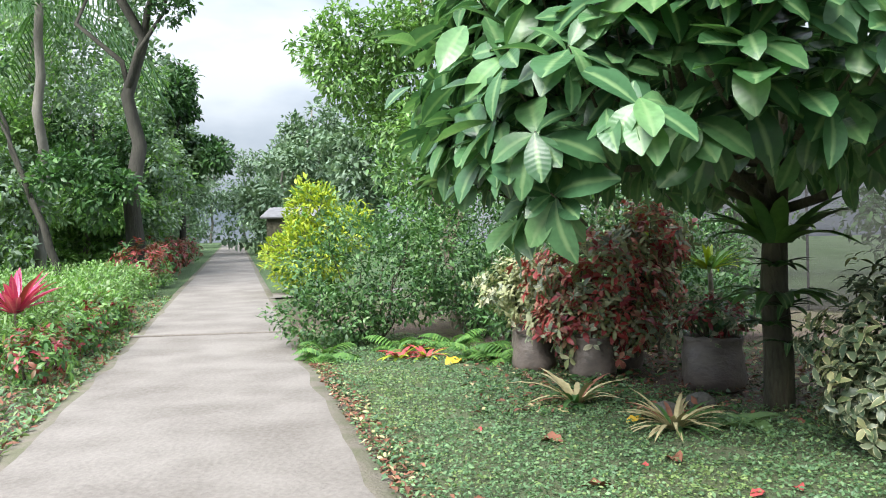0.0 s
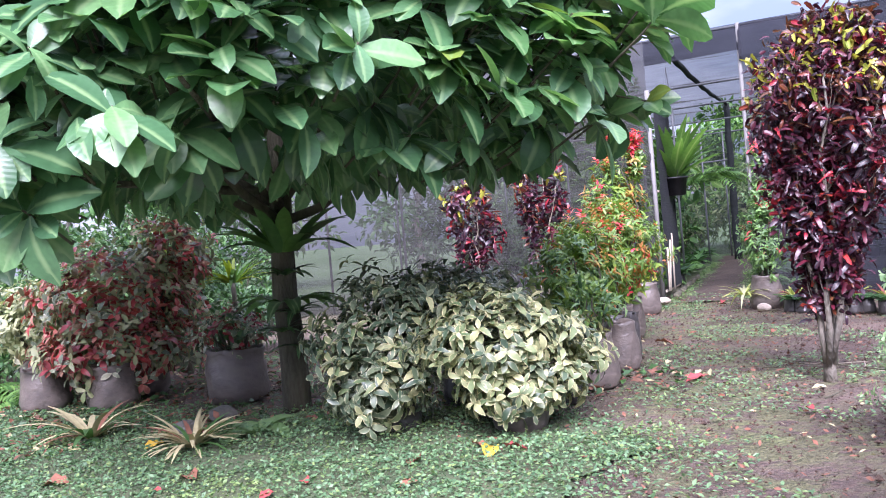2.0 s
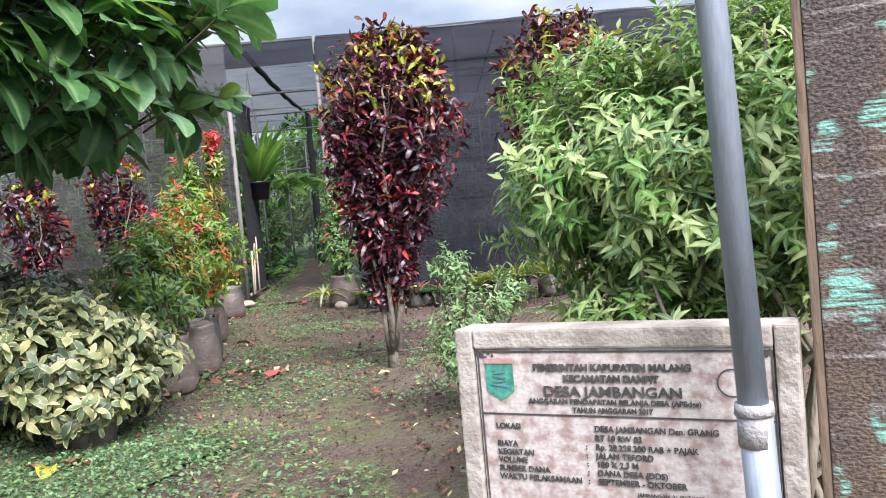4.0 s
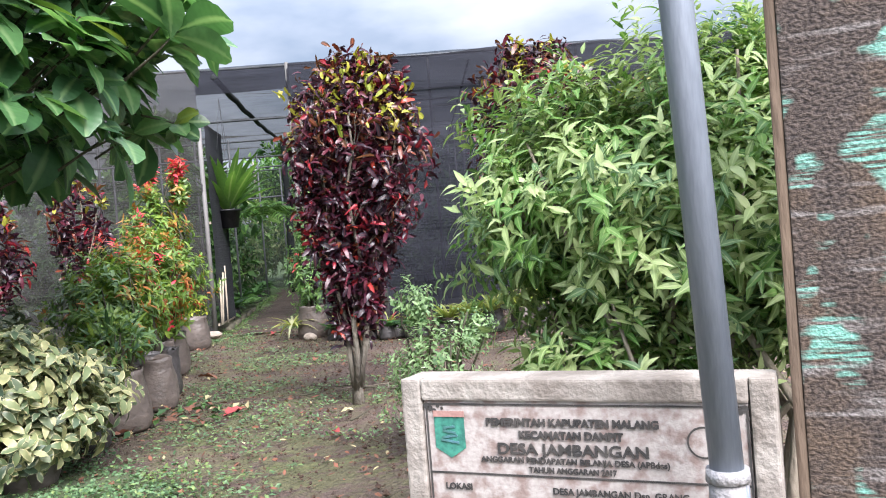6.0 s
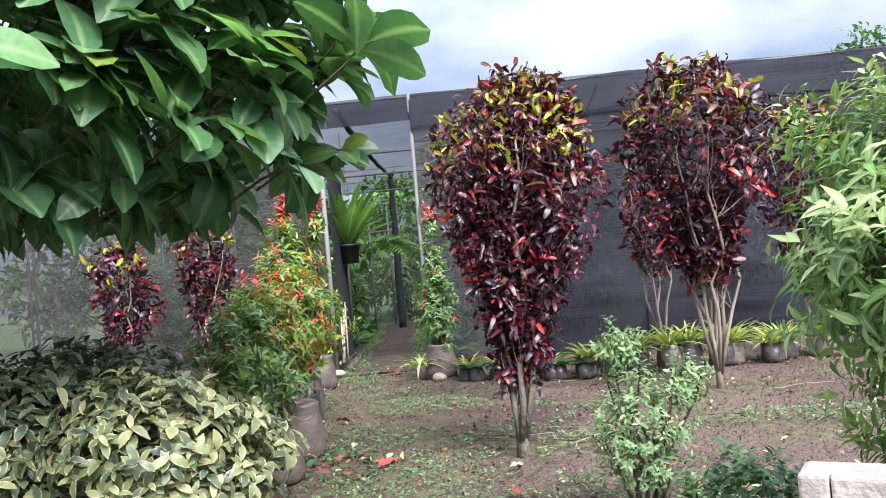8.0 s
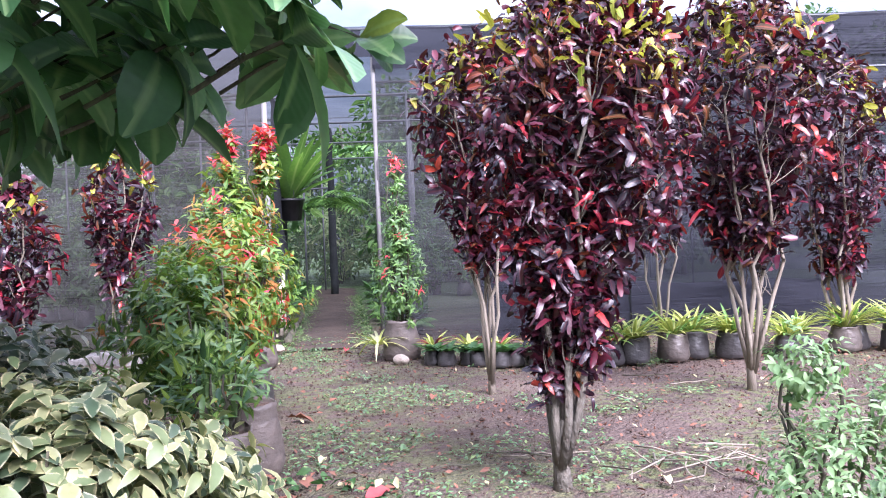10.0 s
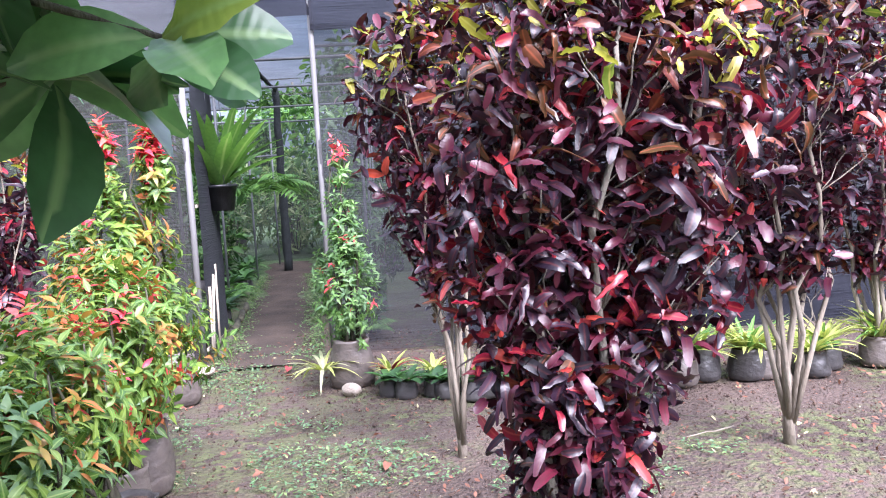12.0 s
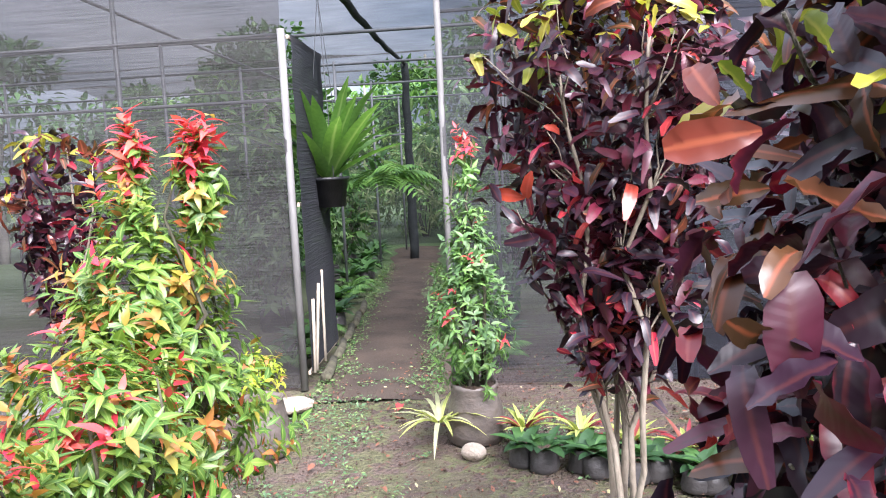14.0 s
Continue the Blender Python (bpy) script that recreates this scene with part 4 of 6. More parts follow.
        for i in near:
            d = Vector(D[i]).normalized()
            z = (Vector(N[i]) - d * Vector(N[i]).dot(d)).normalized()
            m = Matrix((d, z.cross(d), z)).transposed().to_4x4()
            m.translation = P[i]
            ob = child("leaf", lib[int(idx[i]), int(i) % 3], root)
            ob.matrix_basis = m @ Matrix.Scale(float(L[i] / leaf), 4)
        keep = np.ones(n, dtype=bool)
        keep[near] = False
        P, D, N, L, idx = P[keep], D[keep], N[keep], L[keep], idx[keep]
        n = len(P)
    leaves("foliage", ["croton_dark", "croton_red", "croton_tip", "croton_bronze"], root, P, D, N, L, L * rng.uniform(0.33, 0.46, n), index=idx, prof=CROTON if singles else (0.16, 0.74, 0.98, 0.97, 0.45), droop=rng.uniform(-0.2, 1.35, n), fold=0.35, wave=0.1, twist=rng.normal(size=n) * 0.6)
    return root


def shrub(name, x, y, blobs, mats, weights, label, category, seed, leaf, ratio, count, prof=OVAL, stems=5, height=1.0, bagged=None, droop=0.3, up=0.3, clump=0, bark="bark_brown", group="", base=0.0, top_mats=None, fold=0.25, spread=0.12):
    """A leafy shrub: stems from the foot into uneven leaf masses (blobs: centre, radii, share)."""
    rng = np.random.default_rng(seed)
    r2 = random.Random(seed)
    root = thing(name, x, y, base, label, category, group)
    z0 = 0.0
    if bagged:
        bag(root, bagged[0], bagged[1], bagged[2], rng)
        z0 = bagged[1] * 0.9
    for i in range(stems):
        c, r, _ = blobs[i % len(blobs)]
        a = 6.283 * i / stems
        end = Vector(c) + Vector((math.cos(a) * r[0] * 0.6, math.sin(a) * r[1] * 0.6, r[2] * r2.uniform(0.1, 0.7)))
        f = (math.cos(a) * spread * 0.5, math.sin(a) * spread * 0.5, z0 - 0.03)
        tubes("stem", [(bent(f, end, r2, 0.08, 6), 0.006 + 0.012 * height, 0.004)], bark, root, sides=6)
    P, U = [], []
    for c, r, share in blobs:
        p, u = cloud(rng, int(count * share), c, r)
        P.append(p)
        U.append(u)
    P, U = np.concatenate(P), np.concatenate(U)
    keep = P[:, 2] > 0.03
    P, U = P[keep], U[keep]
    if clump:
        pick = rng.permutation(len(P))[: max(1, len(P) // clump)]
        P, D, N = rosettes(rng, P[pick], U[pick] + (0, 0, 0.6), clump, 1.0, 0.35)
    else:
        D = U * 0.8 + rng.normal(size=U.shape) * 0.55 + (0, 0, up)
        N = rng.normal(size=U.shape) * 0.4 + (0, 0, 1.0) + U * 0.3
    n = len(P)
    idx = np.searchsorted(np.cumsum(weights), rng.random(n) * sum(weights)).clip(0, len(mats) - 1)
    if clump:
        shoot = np.searchsorted(np.cumsum(weights), rng.random(n // clump + 1) * sum(weights)).clip(0, len(mats) - 1)
        idx = np.where(rng.random(n) < 0.88, shoot[np.arange(n) // clump], idx)
    if top_mats:
        lim, first = top_mats
        zs = np.array([b[0][2] + b[1][2] for b in blobs]).max()
        high = P[:, 2] > zs * lim
        idx = np.where(high & (rng.random(n) < 0.8), first, idx)
    L = leaf * rng.uniform(0.6, 1.3, n)
    leaves("foliage", mats, root, P, D, N, L, L * ratio * rng.uniform(0.8, 1.2, n), index=idx, prof=prof, droop=rng.uniform(0.0, 2 * droop, n), fold=fold)
    return root


def strap_plant(name, x, y, z, n, length, width, mats, label, category, seed, rise_=0.9, droop=0.6, bagged=None, group="", spread=0.03, weights=None, split=False):
    """A rosette of strap leaves: bromeliads, spider lilies, bird's-nest ferns."""
    rng = np.random.default_rng(seed)
    root = thing(name, x, y, z, label, category, group)
    h = 0.0
    if bagged:
        bag(root, bagged[0], bagged[1], bagged[2], rng)
        h = bagged[1] * 0.93
    a = np.arange(n) * 2.4 + rng.normal(size=n) * 0.2
    t = (np.arange(n) + 0.5) / n
    D = np.stack([np.cos(a), np.sin(a), rise_ * (1.6 - 1.3 * t) + 0.1], 1)
    N = np.stack([-np.cos(a) * 0.6, -np.sin(a) * 0.6, np.ones(n)], 1)
    P = np.stack([np.cos(a) * spread, np.sin(a) * spread, np.full(n, h)], 1)
    L = length * rng.uniform(0.7, 1.15, n)
    idx = rng.choice(len(mats), n, p=weights)
    if split:
        for i in range(n):
            leaves("leaf", [mats[idx[i]]], root, P[i:i + 1], D[i:i + 1], N[i:i + 1], L[i], width * rng.uniform(0.8, 1.2), prof=STRAP, droop=droop * rng.uniform(0.5, 1.2), fold=0.35, kind="")
        return root
    leaves("leaf_rosette", mats, root, P, D, N, L, width * rng.uniform(0.8, 1.2, n), index=idx, prof=STRAP, droop=droop * rng.uniform(0.5, 1.2, n), fold=0.35, kind="")
    return root


def fern(name, x, y, z, fronds, length, label, seed, mat="fern_green", arch=0.5, category="fern"):
    rng = np.random.default_rng(seed)
    root = thing(name, x, y, z, label, category)
    P, D, N, L = [], [], [], []
    ribs = []
    for i in range(fronds):
        a = i * 2.4 + rng.normal() * 0.2
        ln = length * rng.uniform(0.7, 1.1)
        out = Vector((math.cos(a), math.sin(a), 0))
        side = Vector((-math.sin(a), math.cos(a), 0))
        el = rng.uniform(0.5, 1.1)
        pts = []
        for k in range(15):
            t = k / 14
            p = out * (ln * t * 0.8) + Vector((0, 0, ln * (el * t - arch * 1.5 * t * t)))
            pts.append(p)
            if k > 1:
                for s in (-1, 1):
                    P.append(tuple(p))
                    D.append(tuple(side * s + out * 0.35 + Vector((0, 0, -0.15))))
                    N.append((0, 0, 1))
                    L.append(ln * 0.3 * math.sin(math.pi * (0.12 + 0.85 * t)))
        ribs.append((pts[::2], 0.004, 0.002))
    tubes("rib", ribs, mat, root, sides=4)
    L = np.array(L)
    leaves("frond", [mat], root, P, D, N, L, L * 0.22 + 0.005, prof=(0.6, 1.0, 0.05), droop=0.25)
    return root


def tree(name, x, y, height, trunk_r, crown, label, seed, leaf, count, mats=("mid_green", "dark_green"), bark="bark_grey", fork=0.45, lean=(0, 0), limbs=6, ratio=0.45, clump=0):
    rng = np.random.default_rng(seed)
    r2 = random.Random(seed)
    z = rise(x, y)
    root = thing(name, x, y, z, label, "tree")
    top = Vector((lean[0], lean[1], height * 0.9))
    pts = bent((0, 0, -0.2), top, r2, 0.04, 9)
    v, f = tube(pts, trunk_r, trunk_r * 0.3, 10, 0.12, r2)
    child("trunk", mesh_from("trunk", [tuple(p) for p in v], f, [bark]), root)
    P, U = [], []
    total = sum(s for _, _, s in crown)
    for i, (c, r, s) in enumerate(crown):
        k = int(min(8, max(2, fork * 8 + i % 3)))
        tubes("limb", [(bent(pts[k - 1], Vector(c), r2, 0.08, 6), trunk_r * 0.42, trunk_r * 0.1)], bark, root)
        # sub-masses with gaps between them
        for _ in range(9):
            o = Vector(unit(rng, 1)[0]) * r2.uniform(0.35, 0.95)
            cc = (c[0] + o.x * r[0], c[1] + o.y * r[1], c[2] + o.z * r[2])
            p, u = cloud(rng, max(8, int(count * s / total / 9)), cc, [0.42 * q for q in r], 0.3)
            P.append(p)
            U.append(u)
    P, U = np.concatenate(P), np.concatenate(U)
    n = len(P)
    L = leaf * rng.uniform(0.6, 1.3, n)
    idx = (rng.random(n) < 0.35).astype(int) if len(mats) > 1 else np.zeros(n, int)
    leaves("crown", list(mats), root, P, U + rng.normal(size=U.shape) * 0.7, rng.normal(size=U.shape) * 0.5 + (0, 0, 1), L, L * ratio, index=idx, prof=(0.15, 1.0, 0.75, 0.08), droop=0.3)
    return root


# ---- the large-leaved tree beside the lane ----
def big_tree():
    rng, r2 = np.random.default_rng(11), random.Random(11)
    root = thing("broadleaf_tree", 2.5, 6.0, 0, "low spreading tree with large glossy dark green leaves", "tree")
    pts = [(0, 0, -0.1), (0.01, 0.0, 0.4), (-0.01, 0.02, 0.9), (0.0, 0.02, 1.4), (0.03, 0, 1.9), (0.02, 0.03, 2.6)]
    v, f = tube(pts, 0.115, 0.07, 12, 0.16, r2)
    child("trunk", mesh_from("trunk", [tuple(p) for p in v], f, ["bark_brown"]), root, "mossy brown trunk")
    tips, ways = [], []

    def hem(a):
        return 1.76 + 0.1 * math.sin(3 * a + 1) - 0.42 * max(0.0, math.cos(a - 3.95)) ** 7

    cx, cy = -0.6, -0.5

    def reach(a):
        """How far the crown reaches, by the way from its middle."""
        d = math.degrees(a) % 360
        key = ((0, 2.4), (60, 2.5), (120, 2.5), (160, 2.0), (185, 1.72), (217, 1.98), (235, 2.12), (268, 2.15), (290, 2.45), (304, 3.15), (322, 2.85), (340, 2.5), (360, 2.4))
        for (d0, r0), (d1, r1) in zip(key, key[1:]):
            if d0 <= d <= d1:
                return r0 + (r1 - r0) * (d - d0) / (d1 - d0)

    for i in range(760):
        a, t = r2.uniform(0, 6.283), r2.random() ** 0.8
        low = hem(a)
        z = low + (3.85 - low) * t
        k = reach(a) * math.sqrt(max(0.0, 1 - (0.95 * t) ** 3.0)) * r2.uniform(0.84, 1.05)
        if t < 0.12:
            k *= r2.uniform(0.7, 1.0)
        tips.append(Vector((cx + math.cos(a) * k, cy + math.sin(a) * k, z)))
        ways.append(Vector((math.cos(a), math.sin(a), 0.25 + 1.4 * t)))
    # no leaf hangs in the walkway
    a, b = Vector((0.3, -3.9, 1.75)), Vector((2.6, -2.05, 1.95))
    ok = []
    for p in tips:
        t = max(0, min(1, (p - a).dot(b - a) / (b - a).length_squared))
        ok.append((p - a.lerp(b, t)).length > 0.47)
    tips = [p for p, o in zip(tips, ok) if o]
    ways = [p for p, o in zip(ways, ok) if o]
    for i in range(13):
        a = 6.283 * i / 13
        end = Vector((cx + math.cos(a) * 1.9, cy + math.sin(a) * 2.2, 2.0 + 0.5 * (i % 3)))
        tubes("bough", [(bent((0.01, 0.02, 1.45 + 0.12 * (i % 4)), end, r2, 0.06, 7), 0.04, 0.012)], "bark_brown", root)
    twigs = []
    for p, w in zip(tips, ways):
        twigs.append((bent(p - w.normalized() * 0.35 - Vector((0, 0, 0.05)), p, r2, 0.05, 3), 0.008, 0.006))
    tubes("twig", twigs, "bark_brown", root, kind="stuff", sides=5)
    lib = []
    for v in range(4):
        vv, qq, uu, _ = leaf_arrays([(0, 0, 0)], [(1, 0, 0)], [(0, 0, 1)], 0.3, 0.152, prof=(0.06, 0.4, 0.72, 0.94, 1.0, 0.95, 0.7, 0.12), droop=0.12 + 0.13 * v, fold=0.22, wave=0.05 * (v % 2), curl=0.1 * (v == 3))
        for m in ("big_leaf", "big_leaf_young"):
            lib.append(mesh_from("leaf", [tuple(p) for p in vv], [tuple(q) for q in qq], [m], uvs=uu))
    P, D, N, L = [], [], [], []
    singles = 0
    for p, w in zip(tips, ways):
        w = w + Vector((r2.uniform(-0.6, 0.6), r2.uniform(-0.6, 0.6), r2.uniform(-0.1, 0.9)))
        pp, dd, nn = rosettes(rng, [p], [w], 9, 1.0, 0.2)
        dd += rng.normal(size=dd.shape) * 0.16
        nn += rng.normal(size=nn.shape) * 0.3
        dd[:, 2] -= 0.1 + 0.25 * (p.z < 2.0)
        near = p.y < -2.35 and p.z < 2.75 and p.x < 1.9 and singles < 300
        for i in range(9):
            ln = r2.uniform(0.22, 0.38) * (0.7 if i < 2 else 1)
            if near and singles < 300:
                d = Vector(dd[i]).normalized()
                z = (Vector(nn[i]) - d * Vector(nn[i]).dot(d)).normalized()
                m = Matrix((d, z.cross(d), z)).transposed().to_4x4()
                m.translation = pp[i]
                young = i < 2 and r2.random() < 0.3
                ob = child("leaf", lib[2 * r2.randrange(4) + int(young)], root, "young yellow-green leaf" if young else "")
                ob.matrix_basis = m @ Matrix.Scale(ln / 0.3, 4)
                singles += 1
            else:
                P.append(pp[i])
                D.append(dd[i])
                N.append(nn[i])
                L.append(ln)
    # a spray of leaves that hangs out beside the path
    hub = Vector((1.55, -2.4, 1.95))
    tubes("twig", [(bent(hub + Vector((-0.5, 0.55, 0.25)), hub, r2, 0.05, 5), 0.009, 0.006)], "bark_brown", root, sides=6)
    for turn, dip, ln, kind in ((-62, 0.08, 0.21, 2), (-85, -0.55, 0.2, 0), (-35, -0.5, 0.19, 4), (-120, -0.25, 0.22, 2), (-100, 0.3, 0.2, 3), (10, 0.1, 0.22, 0), (60, -0.2, 0.24, 2), (150, 0.0, 0.24, 4)):
        a = math.radians(turn)
        d = Vector((math.cos(a), math.sin(a), dip)).normalized()
        z = Vector((-0.8, -0.75, 0.5))
        z = (z - d * z.dot(d)).normalized()
        m = Matrix((d, z.cross(d), z)).transposed().to_4x4()
        m.translation = hub
        ob = child("leaf", lib[kind], root, "young yellow-green leaf" if kind % 2 else "")
        ob.matrix_basis = m @ Matrix.Scale(ln / 0.3, 4)
    L = np.array(L)
    leaves("foliage", ["big_leaf_mass"], root, P, D, N, L, L * 0.5, prof=(0.06, 0.5, 0.88, 1.0, 0.86, 0.12), droop=np.random.default_rng(3).uniform(0.1, 0.55, len(L)), fold=0.22)
    # darker inner leaves that close the crown
    p, u = cloud(rng, 1300, (cx + 0.15, cy - 0.1, 2.3), (2.0, 2.0, 0.95), 0.4)
    keep = p[:, 2] > 1.72
    p, u = p[keep], u[keep]
    d = u * 0.6 + rng.normal(size=p.shape) * 0.5 - (0, 0, 0.4)
    L = rng.uniform(0.2, 0.33, len(p))
    leaves("inner_foliage", ["big_leaf_mass"], root, p, d, rng.normal(size=p.shape) * 0.3 + (0, 0, 1), L, L * 0.42, prof=OVAL, droop=0.3)
    # a bird's-nest fern on the trunk
    strap_plant("birds_nest_fern", 2.5, 6.0, 1.22, 20, 0.56, 0.13, ["fern_green", "mid_green"], "bird's-nest fern growing on the tree trunk", "fern", 21, 1.5, 0.55, spread=0.11, split=True)
    strap_plant("birds_nest_fern", 2.47, 5.93, 0.85, 14, 0.4, 0.1, ["lime_deep", "fern_green"], "small fern clinging to the tree trunk", "fern", 22, 0.2, 0.5, spread=0.12, split=True)


big_tree()
for i, (z, a) in enumerate(((0.62, 3.6), (0.48, 5.2), (1.05, 4.4), (0.75, 4.9))):
    strap_plant("trunk_fern", 2.5 + 0.1 * math.cos(a), 6.0 + 0.1 * math.sin(a), z, 12, 0.26, 0.06, ["mid_green", "dark_green", "lime_deep"], "small green fern clinging to the mossy trunk", "fern", 860 + i, 0.6, 0.6, group="ferns on the trunk", spread=0.02)

# ---- crotons ----
croton(5.5, 3.53, 2.5, 0.47, 0.58, 31, "tall purple-red croton with yellow-green tips", stems=9, leaf=0.074, count=8600, singles=290, base_r=0.05, fork=0.34, lean=(0.08, -0.16, 0), bark="bark_croton")
croton(7.54, 4.98, 2.8, 0.53, 1.05, 32, "dark red croton on bare pale stems", stems=6, leaf=0.1, count=3400, base_r=0.034, fork=0.3)
croton(8.45, 3.18, 3.02, 0.7, 1.0, 33, "wide dark red croton on bare forked stems", stems=8, leaf=0.1, count=4300, base_r=0.04, fork=0.42)
croton(10.75, 2.75, 2.85, 0.56, 0.75, 34, "dark red croton near the cloth wall", stems=6, leaf=0.1, count=2700)
croton(9.9, 4.3, 2.4, 0.42, 1.0, 37, "thin dark croton before the cloth wall", stems=4, leaf=0.11, count=700, base_r=0.03, fork=0.5)
croton(7.5, 9.35, 2.25, 0.4, 0.85, 35, "young red croton with lime tips", stems=4, leaf=0.12, count=900, base_r=0.025)
croton(6.5, 9.6, 1.95, 0.42, 0.55, 36, "young crimson croton with lime tips", stems=4, leaf=0.12, count=1000, base_r=0.025)

# ---- sign, pipe and post at the garden's corner ----
SIGN_TURN = math.degrees(math.atan2(2.40 - 2.31, 0.98 - 0.15))


def lettering(text, size, x, z, parent, bold=0.0, align="LEFT", width=None):
    cu = bpy.data.curves.new("lettering", "FONT")
    cu.body, cu.size, cu.align_x, cu.extrude, cu.offset = text, size, align, 0.0012, bold
    ob = bpy.data.objects.new("lettering", cu)
    scene.collection.objects.link(ob)
    me = bpy.data.meshes.new_from_object(ob.evaluated_get(bpy.context.evaluated_depsgraph_get()))
    bpy.data.objects.remove(ob)
    me.name = "lettering"
    me.materials.clear()
    me.materials.append(MATS["ink"])
    xs = [v.co.x for v in me.vertices]
    k = width / (max(xs) - min(xs)) if width else 1.0
    for v in me.vertices:
        v.co.x *= k
    o = child("lettering", me, parent)
    o.matrix_basis = pose(x, -0.0035, z, 90, 0, 0)
    return o


def sign():
    """A concrete slab with an inscribed marble plate; its front looks at the lane."""
    w, h = 0.84, 0.855
    root = thing("information_sign", 2.357, 0.565, 0, "weathered concrete sign slab with an engraved marble plate", "sign", turn=-90 + SIGN_TURN)
    bm = box_bm(w, 0.09, h, (0, 0.06, h / 2 - 0.02), 0.012)
    part("slab", bm, "weathered_concrete", root, "stained pale concrete slab")
    for sx in (-1, 1):
        part("border", box_bm(0.05, 0.03, h - 0.02, (sx * (w / 2 - 0.026), 0.006, h / 2 - 0.01), 0.006), "weathered_concrete", root)
    part("border", box_bm(w - 0.106, 0.03, 0.05, (0, 0.006, h - 0.046), 0.006), "weathered_concrete", root)
    plate = part("plate", box_bm(w - 0.11, 0.012, h - 0.13, (0, 0.006, h / 2 - 0.005), 0.002), "marble_plate", root, "mottled white marble plate")
    L, R, T, B = -0.358, 0.362, 0.775, 0.1
    for name, sx, sz, x, z in (("frame_line", R - L, 0.004, 0, T), ("frame_line", R - L, 0.004, 0, B), ("frame_line", R - L, 0.004, 0, 0.613), ("frame_line", 0.004, T - B, L, (T + B) / 2), ("frame_line", 0.004, T - B, R, (T + B) / 2)):
        part(name, box_bm(sx, 0.002, sz, (x, -0.0015, z)), "ink", root)
    for sx in (-1, 1):
        for k in range(5):
            bm = bmesh.new()
            bmesh.ops.create_circle(bm, cap_ends=True, radius=0.008 - 0.001 * k, segments=8, matrix=pose(sx * (R - 0.004 - 0.01 * k), -0.0022, T - 0.004 - 0.006 * (k % 3), 90))
            part("ornament", bm, "ink", root)
    cx = -0.012
    lettering("PEMERINTAH KABUPATEN MALANG", 0.024, cx, 0.727, plate, 0.0011, "CENTER", 0.392)
    lettering("KECAMATAN DAMPIT", 0.024, cx, 0.699, plate, 0.0011, "CENTER", 0.237)
    lettering("DESA JAMBANGAN", 0.035, cx, 0.663, plate, 0.0008, "CENTER", 0.342)
    lettering("ANGGARAN PENDAPATAN BELANJA DESA (APBdes)", 0.018, cx, 0.643, plate, 0.0005, "CENTER", 0.428)
    lettering("TAHUN ANGGARAN 2017", 0.018, cx, 0.622, plate, 0.0005, "CENTER", 0.2)
    rows = (("LOKASI", "DESA JAMBANGAN Dsn. GRANG", 0.575), ("", "RT 10 RW 03", 0.552), ("BIAYA", "Rp. 28.228.200 RAB + PAJAK", 0.529), ("KEGIATAN", "JALAN TEFORD", 0.507), ("VOLUME", "100 X 2,3 M", 0.486), ("SUMBER DANA", "DANA DESA (DDS)", 0.464), ("WAKTU PELAKSANAAN", "SEPTEMBER - OKTOBER", 0.442))
    for a, b, z in rows:
        if a:
            lettering(a, 0.0205, -0.322, z, plate, 0.0004)
            if a != "LOKASI":
                lettering(":", 0.0205, -0.085, z, plate, 0.0004)
        lettering(b, 0.0205, -0.06, z, plate, 0.0004)
    lettering("JAMBANGAN, 21 OKTOBER 2017", 0.013, 0.13, 0.418, plate, 0.0, "CENTER")
    lettering("DIRESMIKAN OLEH,", 0.013, 0.13, 0.402, plate, 0.0, "CENTER")
    for k, (wd, z) in enumerate(((0.1, 0.33), (0.13, 0.31))):
        part("small_print", box_bm(wd, 0.002, 0.008, (0.14, -0.0015, z)), "ink", plate)
    # shield and round seal as plain shapes
    bm = bmesh.new()
    vs = [bm.verts.new((x, -0.0025, z)) for x, z in ((-0.34, 0.745), (-0.263, 0.745), (-0.263, 0.672), (-0.3015, 0.648), (-0.34, 0.672))]
    bm.faces.new(vs)
    part("emblem", bm, "emblem_green", plate, "green shield emblem")
    part("emblem_band", box_bm(0.079, 0.002, 0.014, (-0.3015, -0.0035, 0.752)), "emblem_red", plate)
    for k in range(4):
        part("emblem_mark", box_bm(0.046 - 0.006 * k, 0.002, 0.005, (-0.3015, -0.0042, 0.688 + 0.011 * k), turn=pose(0, 0, 0, 0, 8 * (-1) ** k)), "emblem_pale", plate)
    ring = bmesh.new()
    n = 24
    vi = [ring.verts.new((0.273 + 0.03 * math.cos(6.283 * i / n), -0.0025, 0.7 + 0.03 * math.sin(6.283 * i / n))) for i in range(n)]
    vo = [ring.verts.new((0.273 + 0.034 * math.cos(6.283 * i / n), -0.0025, 0.7 + 0.034 * math.sin(6.283 * i / n))) for i in range(n)]
    for i in range(n):
        ring.faces.new((vi[i], vi[(i + 1) % n], vo[(i + 1) % n], vo[i]))
    part("seal", ring, "ink", plate)


sign()

